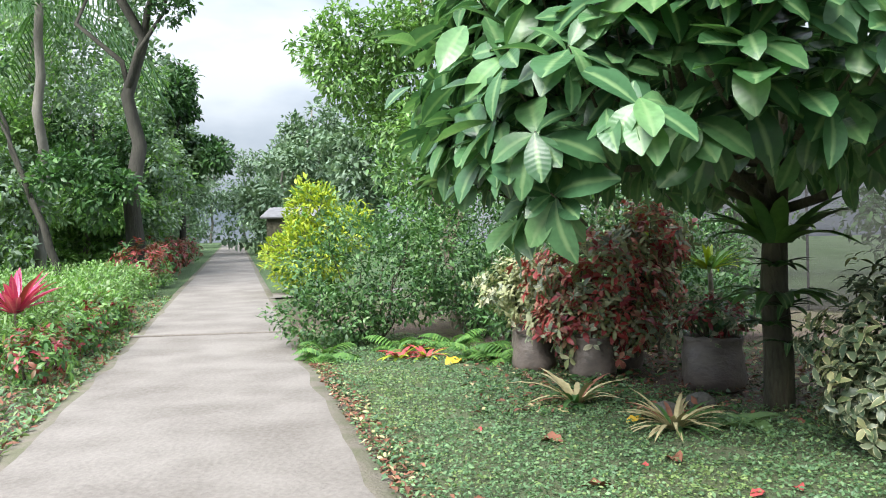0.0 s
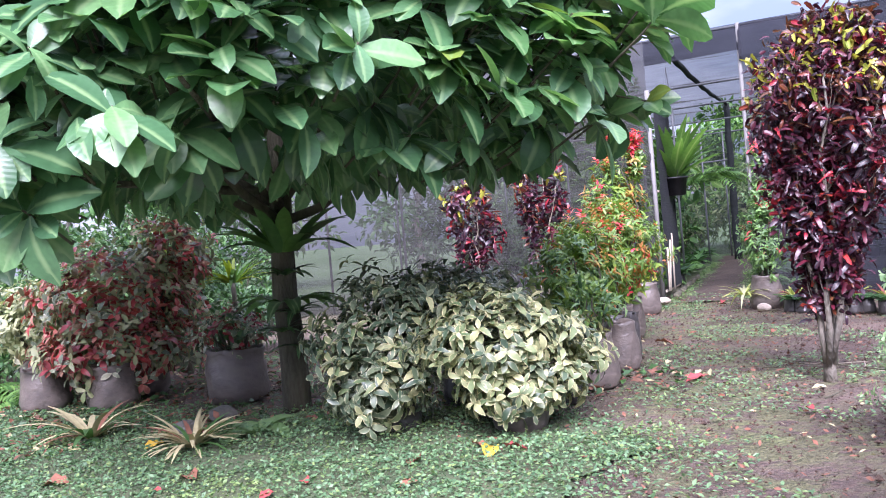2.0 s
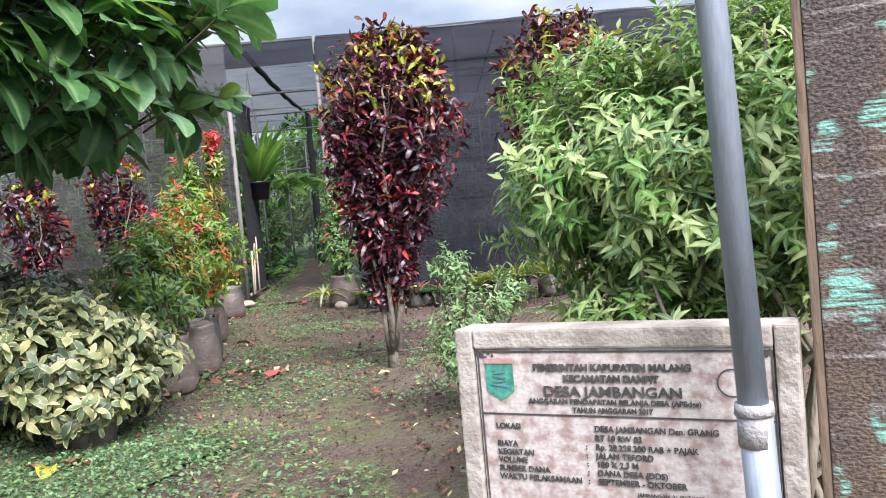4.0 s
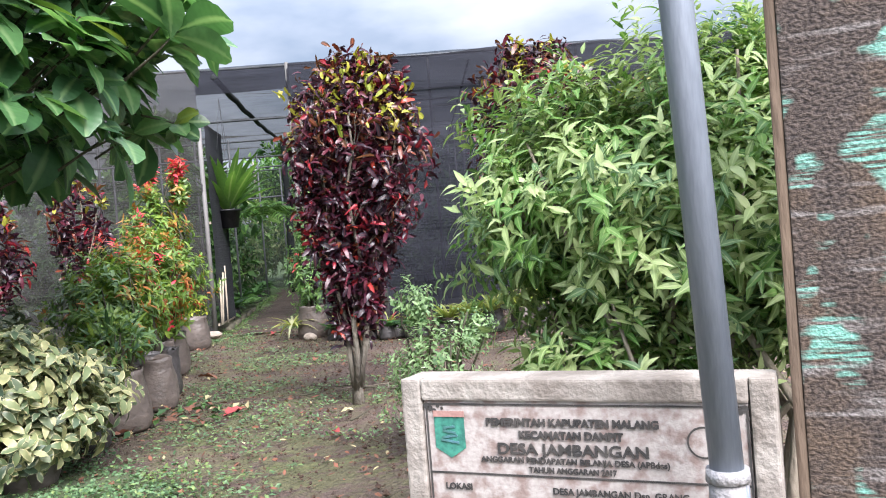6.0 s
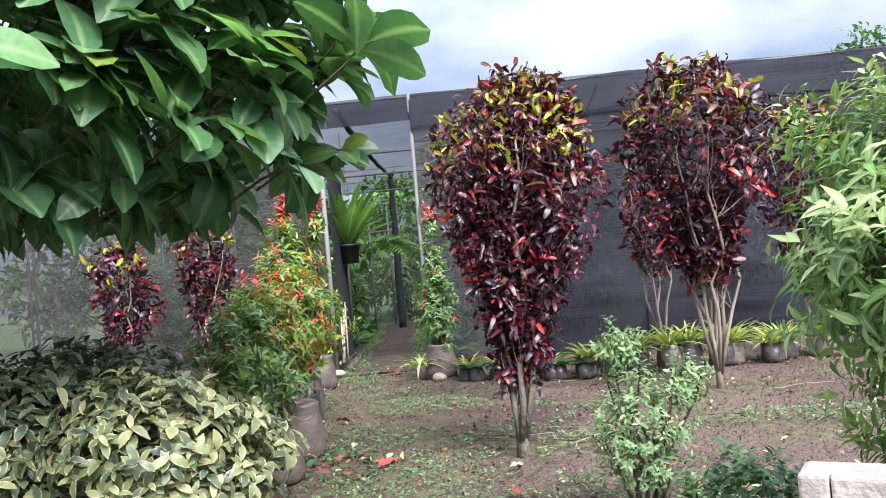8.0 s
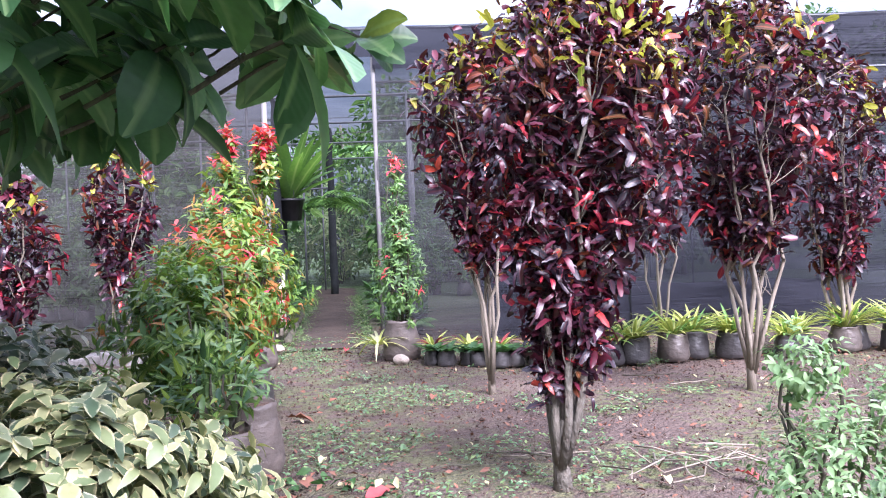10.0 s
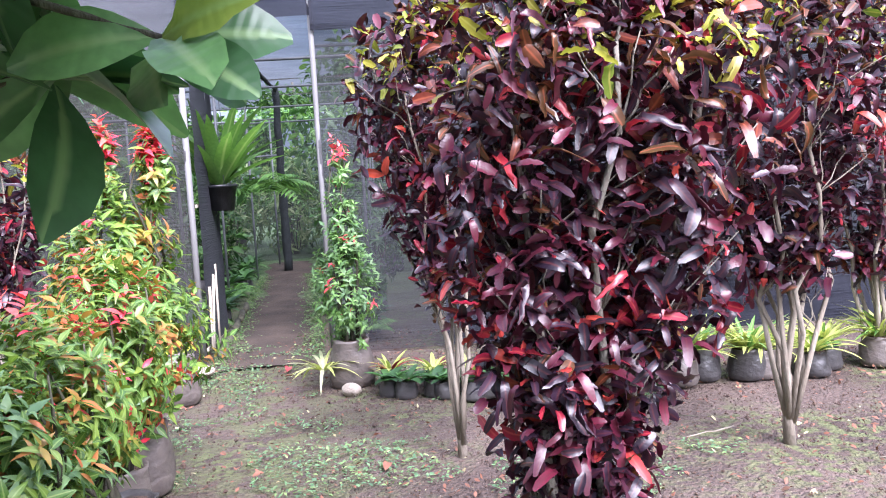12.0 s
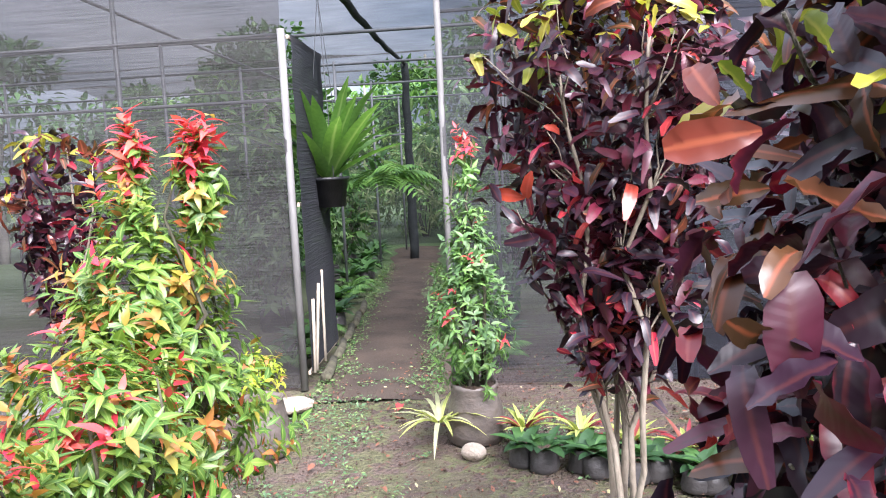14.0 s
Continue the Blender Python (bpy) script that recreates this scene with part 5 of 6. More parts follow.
PIPE_X, PIPE_Y = 2.25, 0.22
pole = thing("steel_pole", PIPE_X, PIPE_Y, 0, "grey galvanised steel pole standing before the sign", "pole")
tubes("lower_pipe", [(((0.015, -0.025, -0.1), (0.008, -0.012, 0.3), (0, 0, 0.685)), 0.036, 0.036)], "galvanised", pole, sides=20)
tubes("upper_pipe", [(((0, 0, 0.66), (-0.02, 0.032, 1.8), (-0.047, 0.075, 3.3)), 0.0315, 0.0315)], "galvanised", pole, sides=20)
tubes("weld_collar", [(((0, 0, 0.668), (0, 0, 0.68), (0, 0, 0.692)), 0.0415, 0.0395)], "putty", pole, "rough pale weld collar", sides=18)
tubes("paint_patch", [(((0, 0, 0.60), (0, 0, 0.64), (0, 0, 0.668)), 0.0368, 0.0368)], "putty", pole, "smeared pale putty", sides=18)

POST_X, POST_Y = 2.46, 0.105
post = thing("sign_post", POST_X, POST_Y, 0, "dark weathered board post with flaking turquoise paint", "post", turn=-84)
part("board_face", box_bm(0.34, 0.03, 3.3, (0.17, 0, 1.6), 0.004), "post_face", post, "dark rough board face")
part("edge_strip", box_bm(0.022, 0.075, 3.3, (-0.011, 0.025, 1.6), 0.006), "post_edge", post, "bare brown wooden edge strip")

# ---- shrubs of the garden ----
lg = shrub("willow_leaved_shrub", 3.15, 0.42, [((0, 0, 1.25), (0.5, 0.58, 0.5), 0.4), ((0.1, -0.25, 1.4), (0.45, 0.5, 0.42), 0.2), ((-0.1, 0.35, 1.25), (0.42, 0.4, 0.42), 0.2), ((-0.12, 0.2, 0.78), (0.36, 0.4, 0.26), 0.09), ((0.1, -0.6, 1.1), (0.4, 0.4, 0.6), 0.15)], ["lime_green", "bright_green", "lime_deep"], [0.6, 0.22, 0.18], "tall bushy shrub with pale lime-green leaves", "shrub", 41, 0.062, 0.28, 34000, prof=LANCE, stems=26, height=1.2, clump=10, bark="bark_pale", spread=0.5, droop=0.32)
shrub("gardenia_shrub", 4.47, 2.2, [((0, 0, 0.5), (0.27, 0.27, 0.28), 0.5), ((-0.05, 0.08, 0.84), (0.13, 0.13, 0.13), 0.16), ((0.17, -0.16, 0.66), (0.13, 0.13, 0.14), 0.14), ((-0.12, 0.02, 0.36), (0.22, 0.22, 0.2), 0.2)], ["gardenia_green", "shrub_green"], [0.75, 0.25], "small gardenia shrub with tiny white flowers", "shrub", 42, 0.036, 0.36, 3000, stems=12, height=0.5, clump=6)
shrub("gardenia_shrub", 3.75, 1.5, [((0, 0, 0.3), (0.3, 0.3, 0.25), 1.0)], ["dark_green", "shrub_green"], [0.6, 0.4], "low dark green gardenia beside the sign", "shrub", 43, 0.045, 0.42, 2000, stems=7, height=0.4, clump=5)
for i, (x, y, z) in enumerate(((4.4, 2.05, 0.72), (4.62, 2.02, 0.62), (4.38, 2.25, 0.86), (4.25, 2.15, 0.5), (4.6, 2.1, 0.7), (3.6, 1.45, 0.45))):
    fl = thing("gardenia_flower", x, y, z, "tiny white gardenia flower on its shrub", "flower", "gardenia flowers")
    aa = np.arange(5) * 1.257
    leaves("petal", ["white_petal"], fl, np.zeros((5, 3)), np.stack([np.cos(aa), np.sin(aa), 0.4 + 0 * aa], 1), np.tile((0, 0, 1.0), (5, 1)), 0.02, 0.014, kind="")

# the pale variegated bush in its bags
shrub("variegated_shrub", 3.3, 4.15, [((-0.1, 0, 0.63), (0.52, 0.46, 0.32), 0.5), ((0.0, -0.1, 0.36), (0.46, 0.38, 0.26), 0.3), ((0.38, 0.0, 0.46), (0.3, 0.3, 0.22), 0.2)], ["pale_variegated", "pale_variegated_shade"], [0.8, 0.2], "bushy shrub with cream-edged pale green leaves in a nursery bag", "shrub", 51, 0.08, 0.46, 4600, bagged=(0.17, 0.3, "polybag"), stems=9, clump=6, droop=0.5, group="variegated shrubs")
shrub("variegated_shrub", 2.74, 4.8, [((0.05, 0, 0.68), (0.56, 0.5, 0.42), 0.6), ((-0.2, -0.25, 0.4), (0.38, 0.3, 0.3), 0.22), ((0.3, -0.3, 0.62), (0.3, 0.3, 0.3), 0.18)], ["pale_variegated_shade", "pale_variegated"], [0.75, 0.25], "variegated shrub with shade-darkened leaf colour in a nursery bag", "shrub", 52, 0.086, 0.44, 3600, bagged=(0.17, 0.3, "polybag_dark"), stems=9, clump=6, droop=0.5, group="variegated shrubs")
shrub("variegated_shrub", 3.5, 5.1, [((0, 0, 0.72), (0.5, 0.5, 0.36), 1.0)], ["pale_variegated_shade", "blush_green"], [0.7, 0.3], "rear variegated shrub with shade-darkened leaf colour in a nursery bag", "shrub", 53, 0.086, 0.44, 2200, droop=0.5, bagged=(0.17, 0.3, "polybag_dark"), stems=7, clump=6, group="variegated shrubs")

# blushing red bushes under the tree
shrub("blushing_shrub", 1.72, 8.1, [((-0.1, 0, 0.95), (0.8, 0.6, 0.5), 0.5), ((0.42, 0.1, 1.3), (0.42, 0.4, 0.42), 0.2), ((-0.1, -0.35, 0.5), (0.8, 0.42, 0.34), 0.3)], ["blush_leaf", "blush_green", "red_bedding", "cream_leaf"], [0.32, 0.24, 0.14, 0.3], "rounded shrub with red, pink and cream leaves", "shrub", 54, 0.1, 0.42, 6200, bagged=(0.24, 0.42, "polybag"), stems=10, clump=5)
shrub("cream_shrub", 0.95, 8.9, [((0, 0, 0.8), (0.6, 0.5, 0.36), 1.0)], ["cream_leaf", "blush_green"], [0.7, 0.3], "cream-leaved shrub in a nursery bag", "shrub", 55, 0.08, 0.45, 2200, bagged=(0.2, 0.42, "polybag"), stems=8, clump=5)
shrub("blushing_shrub", 2.3, 6.9, [((0, 0, 0.62), (0.36, 0.34, 0.22), 1.0)], ["blush_green", "red_bedding", "dark_green"], [0.4, 0.35, 0.25], "low dark reddish shrub in a bulging nursery bag", "shrub", 56, 0.07, 0.45, 650, bagged=(0.25, 0.44, "polybag"), stems=7, clump=5)
shrub("dark_shrub", 2.2, 9.6, [((0, 0, 1.3), (0.8, 0.6, 0.7), 1.0)], ["dark_green", "shrub_green"], [0.7, 0.3], "dense dark green shrub behind the bags", "shrub", 57, 0.07, 0.45, 3000, stems=7, clump=0)
for i, (x, y, h) in enumerate(((0.9, 11.0, 1.1), (2.0, 11.3, 1.5), (3.0, 12.3, 1.7), (4.1, 13.3, 1.7), (3.1, 10.2, 0.9), (1.5, 9.7, 0.7))):
    shrub("dense_shrub", x, y, [((0, 0, h * 0.55), (0.9, 0.7, h * 0.55), 1.0)], ["dark_green", "mid_green", "shrub_green"], [0.5, 0.35, 0.15], "dense green shrub behind the nursery bags", "shrub", 840 + i, 0.085, 0.42, 2600, stems=6, group="shrubs behind the bags")
strap_plant("dracaena", 2.75, 8.4, 0.95, 40, 0.42, 0.05, ["yellow_green", "bright_green"], "yellow-green dracaena on a thin cane", "plant", 58, 0.9, 0.45, spread=0.06)
tubes("cane", [(((0, 0, -0.95), (0.02, 0, -0.4), (0, 0, 0.05)), 0.03, 0.025)], "bark_pale", bpy.data.objects["dracaena"])
strap_plant("dracaena", 2.35, 8.9, 1.25, 36, 0.36, 0.045, ["yellow_green", "bright_green"], "yellow-green dracaena on a thin cane", "plant", 59, 0.9, 0.45, spread=0.05)
tubes("cane", [(((0, 0, -1.25), (0.02, 0, -0.6), (0, 0, 0.05)), 0.03, 0.025)], "bark_pale", bpy.data.objects["dracaena.001"])
for i, (x, y) in enumerate(((1.4, 7.6), (0.9, 8.1))):
    o = thing("nursery_bag", x, y, 0, "filled dark nursery bag under the shrub", "plant bag")
    bag(o, 0.2, 0.38, "polybag", np.random.default_rng(60 + i))

# the row of bagged syzygiums along the garden path
PG = ["photinia_green", "photinia_gold", "photinia_red"]
ROW = "bagged shrubs along the path"
shrub("bagged_shrub", 4.42, 4.74, [((0, 0, 0.62), (0.2, 0.2, 0.16), 1.0)], ["shrub_green", "photinia_green", "dark_green"], [0.5, 0.3, 0.2], "low green shrub in a grey nursery bag", "shrub", 61, 0.1, 0.25, 260, prof=LANCE, bagged=(0.165, 0.42, "polybag"), stems=6, group=ROW)
shrub("bagged_shrub", 4.85, 5.25, [((-0.1, 0.1, 0.85), (0.38, 0.38, 0.4), 0.7), ((-0.1, 0, 0.6), (0.34, 0.34, 0.2), 0.3)], ["photinia_green", "shrub_green", "photinia_gold"], [0.6, 0.33, 0.07], "bushy yellow-green shrub in a dark nursery bag", "shrub", 62, 0.085, 0.32, 2600, prof=LANCE, bagged=(0.16, 0.42, "polybag_dark"), stems=9, clump=7, group=ROW)
shrub("bagged_shrub", 5.3, 5.5, [((-0.12, 0.1, 0.9), (0.38, 0.36, 0.45), 1.0)], PG, [0.76, 0.17, 0.07], "green shrub with orange-tipped shoots in a nursery bag", "shrub", 63, 0.085, 0.32, 2500, prof=LANCE, bagged=(0.16, 0.42, "polybag_dark"), stems=9, clump=7, group=ROW, top_mats=(0.96, 2))
shrub("bagged_shrub", 5.75, 5.95, [((0, 0, 1.0), (0.36, 0.36, 0.5), 1.0)], PG, [0.76, 0.17, 0.07], "green shrub with orange and gold shoots in a nursery bag", "shrub", 64, 0.085, 0.32, 2300, prof=LANCE, bagged=(0.16, 0.42, "polybag"), stems=9, clump=7, group=ROW, top_mats=(0.97, 2))
shrub("bagged_shrub", 6.38, 6.5, [((0, 0, 1.0), (0.5, 0.45, 0.58), 0.58), ((0, 0.05, 1.5), (0.34, 0.32, 0.42), 0.28), ((0.13, -0.17, 1.92), (0.1, 0.1, 0.3), 0.09), ((-0.02, 0.08, 1.95), (0.08, 0.08, 0.27), 0.07)], PG, [0.8, 0.18, 0.02], "tall yellow-green shrub with scarlet shoot tips in a nursery bag", "shrub", 65, 0.085, 0.33, 5200, prof=LANCE, bagged=(0.17, 0.42, "polybag"), stems=11, clump=8, group=ROW, top_mats=(0.87, 2))
shrub("bagged_shrub", 8.2, 8.1, [((0, 0, 0.45), (0.17, 0.17, 0.24), 1.0)], ["yellow_green", "photinia_gold"], [0.9, 0.1], "small bright yellow shrub in a nursery bag", "shrub", 66, 0.06, 0.4, 500, bagged=(0.13, 0.24, "polybag_dark"), stems=5, clump=5, group=ROW)
for i, (x, y, r) in enumerate(((4.6, 4.95, 0.15), (5.05, 5.15, 0.15), (5.5, 5.6, 0.15), (8.0, 7.9, 0.17), (3.95, 4.55, 0.16))):
    o = thing("nursery_bag", x, y, 0, "creased grey nursery bag standing in the row", "plant bag", ROW)
    bag(o, r, 0.4, "polybag" if i % 2 else "polybag_dark", np.random.default_rng(70 + i))

# by the gate: the slim shrub and the small bags
shrub("slim_shrub", 8.95, 6.78, [((0, 0, 0.85), (0.3, 0.3, 0.5), 0.6), ((0.02, 0, 1.35), (0.18, 0.18, 0.4), 0.3), ((0, 0, 1.95), (0.1, 0.1, 0.25), 0.1)], ["shrub_green", "bright_green", "photinia_red"], [0.6, 0.38, 0.02], "slim green shrub with coral tips in a grey nursery bag", "shrub", 81, 0.07, 0.34, 2600, prof=LANCE, bagged=(0.18, 0.42, "polybag"), stems=6, clump=6, top_mats=(0.9, 2))
strap_plant("striped_lily", 8.72, 6.92, 0.18, 26, 0.36, 0.028, ["striped_leaf", "cream_leaf"], "striped lily with pale arching leaves", "plant", 82, 0.8, 0.7, split=True)
for i in range(9):
    s = i / 8
    x, y = 8.72 + 0.25 * s + 0.05 * math.sin(i * 4.1), 6.25 - 1.35 * s + 0.05 * math.sin(i * 2.9)
    strap_plant("bagged_seedling", x, y, 0, 12, 0.2, 0.07, ["dark_green", "mid_green"], "dark broad-leaved seedling in a small black bag", "plant", 90 + i, 0.5, 0.35, bagged=(0.085, 0.15, "polybag_dark"), group="seedlings in small bags")
    if i % 2 == 0:
        strap_plant("bromeliad", x + 0.25, y + 0.15, 0, 20, 0.24, 0.035, ["striped_leaf", "red_bedding"], "bromeliad with pale and reddish leaves", "plant", 110 + i, 0.9, 0.4, bagged=(0.09, 0.16, "polybag_dark"), group="bromeliads by the cloth wall", weights=[0.7, 0.3])
for i in range(16):
    s = i / 15
    x, y = 9.15 + 2.5 * s + 0.09 * math.sin(i * 5.1), 4.85 - 3.4 * s + 0.09 * math.sin(i * 3.3)
    k = 1.0 + 0.3 * abs(math.sin(i * 2.7))
    strap_plant("striped_bromeliad", x, y, 0, 46, 0.34 * k, 0.032, ["striped_leaf", "bright_green"], "yellow-striped bromeliad in a black nursery bag", "plant", 130 + i, 1.0, 0.45, bagged=(0.115 * k, 0.2 * k, "polybag_dark" if i % 3 else "polybag"), group="striped bromeliads by the cloth wall", weights=[0.8, 0.2])


# ---- inside the shade house ----
def inside():
    rng = random.Random(5)
    for i in range(20):
        back = 0.7 + 0.55 * i
        for s, side in ((way_at(back) - 0.75 - rng.uniform(0, 0.25), 0), (way_at(back) + 0.8 + rng.uniform(0, 0.4), 1)):
            x, y = on_fence(s, back)
            k = rng.random()
            if k < 0.5:
                strap_plant("peace_lily", x, y, 0, 16, 0.36, 0.1, ["dark_green", "mid_green"], "dark broad-leaved plant beside the shade house path", "plant", 200 + 2 * i + side, 0.9, 0.5, bagged=(0.11, 0.18, "polybag_dark"), group="plants beside the inner path")
            else:
                fern("fern", x, y, 0.1, 12, 0.42, "arching green fern beside the shade house path", 240 + 2 * i + side)
    for i in range(46):
        back = rng.uniform(1.2, 12)
        s = way_at(back) + rng.choice((-1, -1, 1)) * (1.35 + 4.0 * rng.random() ** 1.5)
        x, y = on_fence(s, back)
        h = rng.uniform(0.7, 1.9)
        shrub("potted_foliage", x, y, [((0, 0, 0.3 + h * 0.5), (0.4, 0.4, h * 0.5), 1.0)], [rng.choice(("mid_green", "shrub_green", "fern_green")), "dark_green"], [0.7, 0.3], "leafy green nursery plant inside the shade house", "plant", 300 + i, 0.15, 0.3, 620, prof=LANCE, bagged=(0.15, 0.28, "polybag_dark"), stems=4, clump=7, group="plants inside the shade house")
    for i in range(9):
        x, y = on_fence(-9.2 + 1.7 * i, 14.6 + 0.9 * (i % 2))
        shrub("palm_clump", x, y, [((0, 0, 1.6), (1.2, 0.8, 1.7), 1.0)], ["lime_green", "bright_green"], [0.5, 0.5], "tall bright green foliage beyond the shade house's end", "shrub", 340 + i, 0.26, 0.24, 1500, prof=LANCE, stems=6, clump=6)
    for i in range(8):
        x, y = on_fence(-10 + 2.3 * i, 18.5 + 2.0 * (i % 2))
        h = 5.2 + 0.7 * (i % 3)
        tree("orchard_tree", x, y, h, 0.13, [((0, 0, h * 0.55), (1.9, 1.9, h * 0.27), 3), ((0.3, 0.2, h * 0.8), (1.5, 1.5, h * 0.18), 2), ((-0.3, 0, h * 0.25), (1.9, 1.8, h * 0.24), 3)], "bright leafy tree just beyond the shade house", 660 + i, 0.26, 3400, ("bright_green", "mid_green") if i % 2 else ("mid_green", "bright_green"), "bark_grey", 0.4)
    r4 = np.random.default_rng(77)
    n = 5200
    back = r4.uniform(-0.3, 9, n)
    side = r4.choice((-1, 1), n)
    off = way_at(back) + side * (0.58 - np.abs(r4.normal(size=n)) * 0.13)
    x, y = GX + UX * off - UY * back, GY + UY * off + UX * back
    D = r4.normal(size=(n, 3))
    D[:, 2] = 0.4 * np.abs(D[:, 2])
    L = r4.uniform(0.015, 0.05, n)
    moss = thing("path_moss", 0, 0, 0, "low moss and seedlings edging the inner path", "moss", kind="stuff")
    leaves("seedling", ["weed_leaf", "mid_green"], moss, np.stack([x, y, 0.012 + 0.02 * r4.random(n)], 1), D, r4.normal(size=(n, 3)) * 0.3 + (0, 0, 1), L, L * 0.5, index=(r4.random(n) < 0.4).astype(int), prof=(0.2, 1.0, 0.1), droop=0.2)
    # hanging pot
    x, y, z = 10.15, 9.3, 1.85
    hp = strap_plant("hanging_fern", x, y, z, 32, 1.15, 0.15, ["fern_green", "bright_green"], "large bird's-nest fern in a hanging black pot", "fern", 350, 1.7, 0.32, spread=0.05, split=True)
    V, Fc = [], []
    for k, (r, h) in enumerate(((0.02, -0.28), (0.15, -0.28), (0.19, -0.02), (0.205, -0.02), (0.205, 0.01), (0.18, 0.01), (0.17, -0.04))):
        for j in range(16):
            V.append((r * math.cos(j * 0.3927), r * math.sin(j * 0.3927), h))
        if k:
            Fc += [((k - 1) * 16 + j, (k - 1) * 16 + (j + 1) % 16, k * 16 + (j + 1) % 16, k * 16 + j) for j in range(16)]
    child("pot", mesh_from("pot", V, Fc, ["black_plastic"]), hp, "black plastic pot")
    for j in range(3):
        a = j * 2.094
        tubes("hanger", [(((0.19 * math.cos(a), 0.19 * math.sin(a), 0), (0.1 * math.cos(a), 0.1 * math.sin(a), 0.9), (0, 0, 1.75)), 0.004, 0.004)], "grey_pipe", hp, sides=5)
    fern("hanging_frond_plant", 10.7, 9.1, 1.75, 14, 0.8, "feathery hanging fern in the shade house", 351, arch=0.55)


inside()


def foot_of_wall():
    """Broken slabs along the thin cloth's foot and old logs edging the inner path."""
    rng = random.Random(31)
    for i in range(11):
        bm = bmesh.new()
        n = rng.randint(5, 7)
        ang = [6.283 * k / n + rng.uniform(-0.3, 0.3) for k in range(n)]
        rr = [rng.uniform(0.2, 0.34) for _ in range(n)]
        lo = [bm.verts.new((r * math.cos(a), r * math.sin(a), -0.05)) for a, r in zip(ang, rr)]
        f = bm.faces.new(lo)
        top = bmesh.ops.extrude_face_region(bm, geom=[f])["geom"]
        for v in top:
            if isinstance(v, bmesh.types.BMVert):
                v.co.z = rng.uniform(0.05, 0.12)
        bmesh.ops.recalc_face_normals(bm, faces=bm.faces)
        bmesh.ops.bevel(bm, geom=list(bm.edges), offset=0.018, segments=2, affect="EDGES", profile=0.6)
        x, y = on_fence(-4.2 + 0.33 * i, -0.35 - 0.3 * rng.random())
        o = thing("stone_slab", x, y, 0.0, "broken grey slab lying at the cloth wall's foot", "stone", "slabs along the cloth wall", turn=rng.uniform(0, 360))
        part("slab", bm, "rubble", o)
    for i in range(5):
        b0 = 0.25 + 0.85 * i
        a, b = on_fence(way_at(b0) - 0.52, b0), on_fence(way_at(b0 + 0.8) - 0.55, b0 + 0.8)
        o = thing("edging_log", a[0], a[1], 0.03, "dark rotting log edging the inner path", "log", "logs edging the path")
        d = Vector((b[0] - a[0], b[1] - a[1], 0))
        v, f = tube([Vector((0, 0, 0)), d * 0.3 + Vector((0.02, 0, 0.01)), d * 0.7 - Vector((0.01, 0.02, 0)), d * 0.97], 0.05, 0.042, 9, 0.25, rng)
        child("log", mesh_from("log", [tuple(q) for q in v], f, ["bark_brown"]), o)


foot_of_wall()


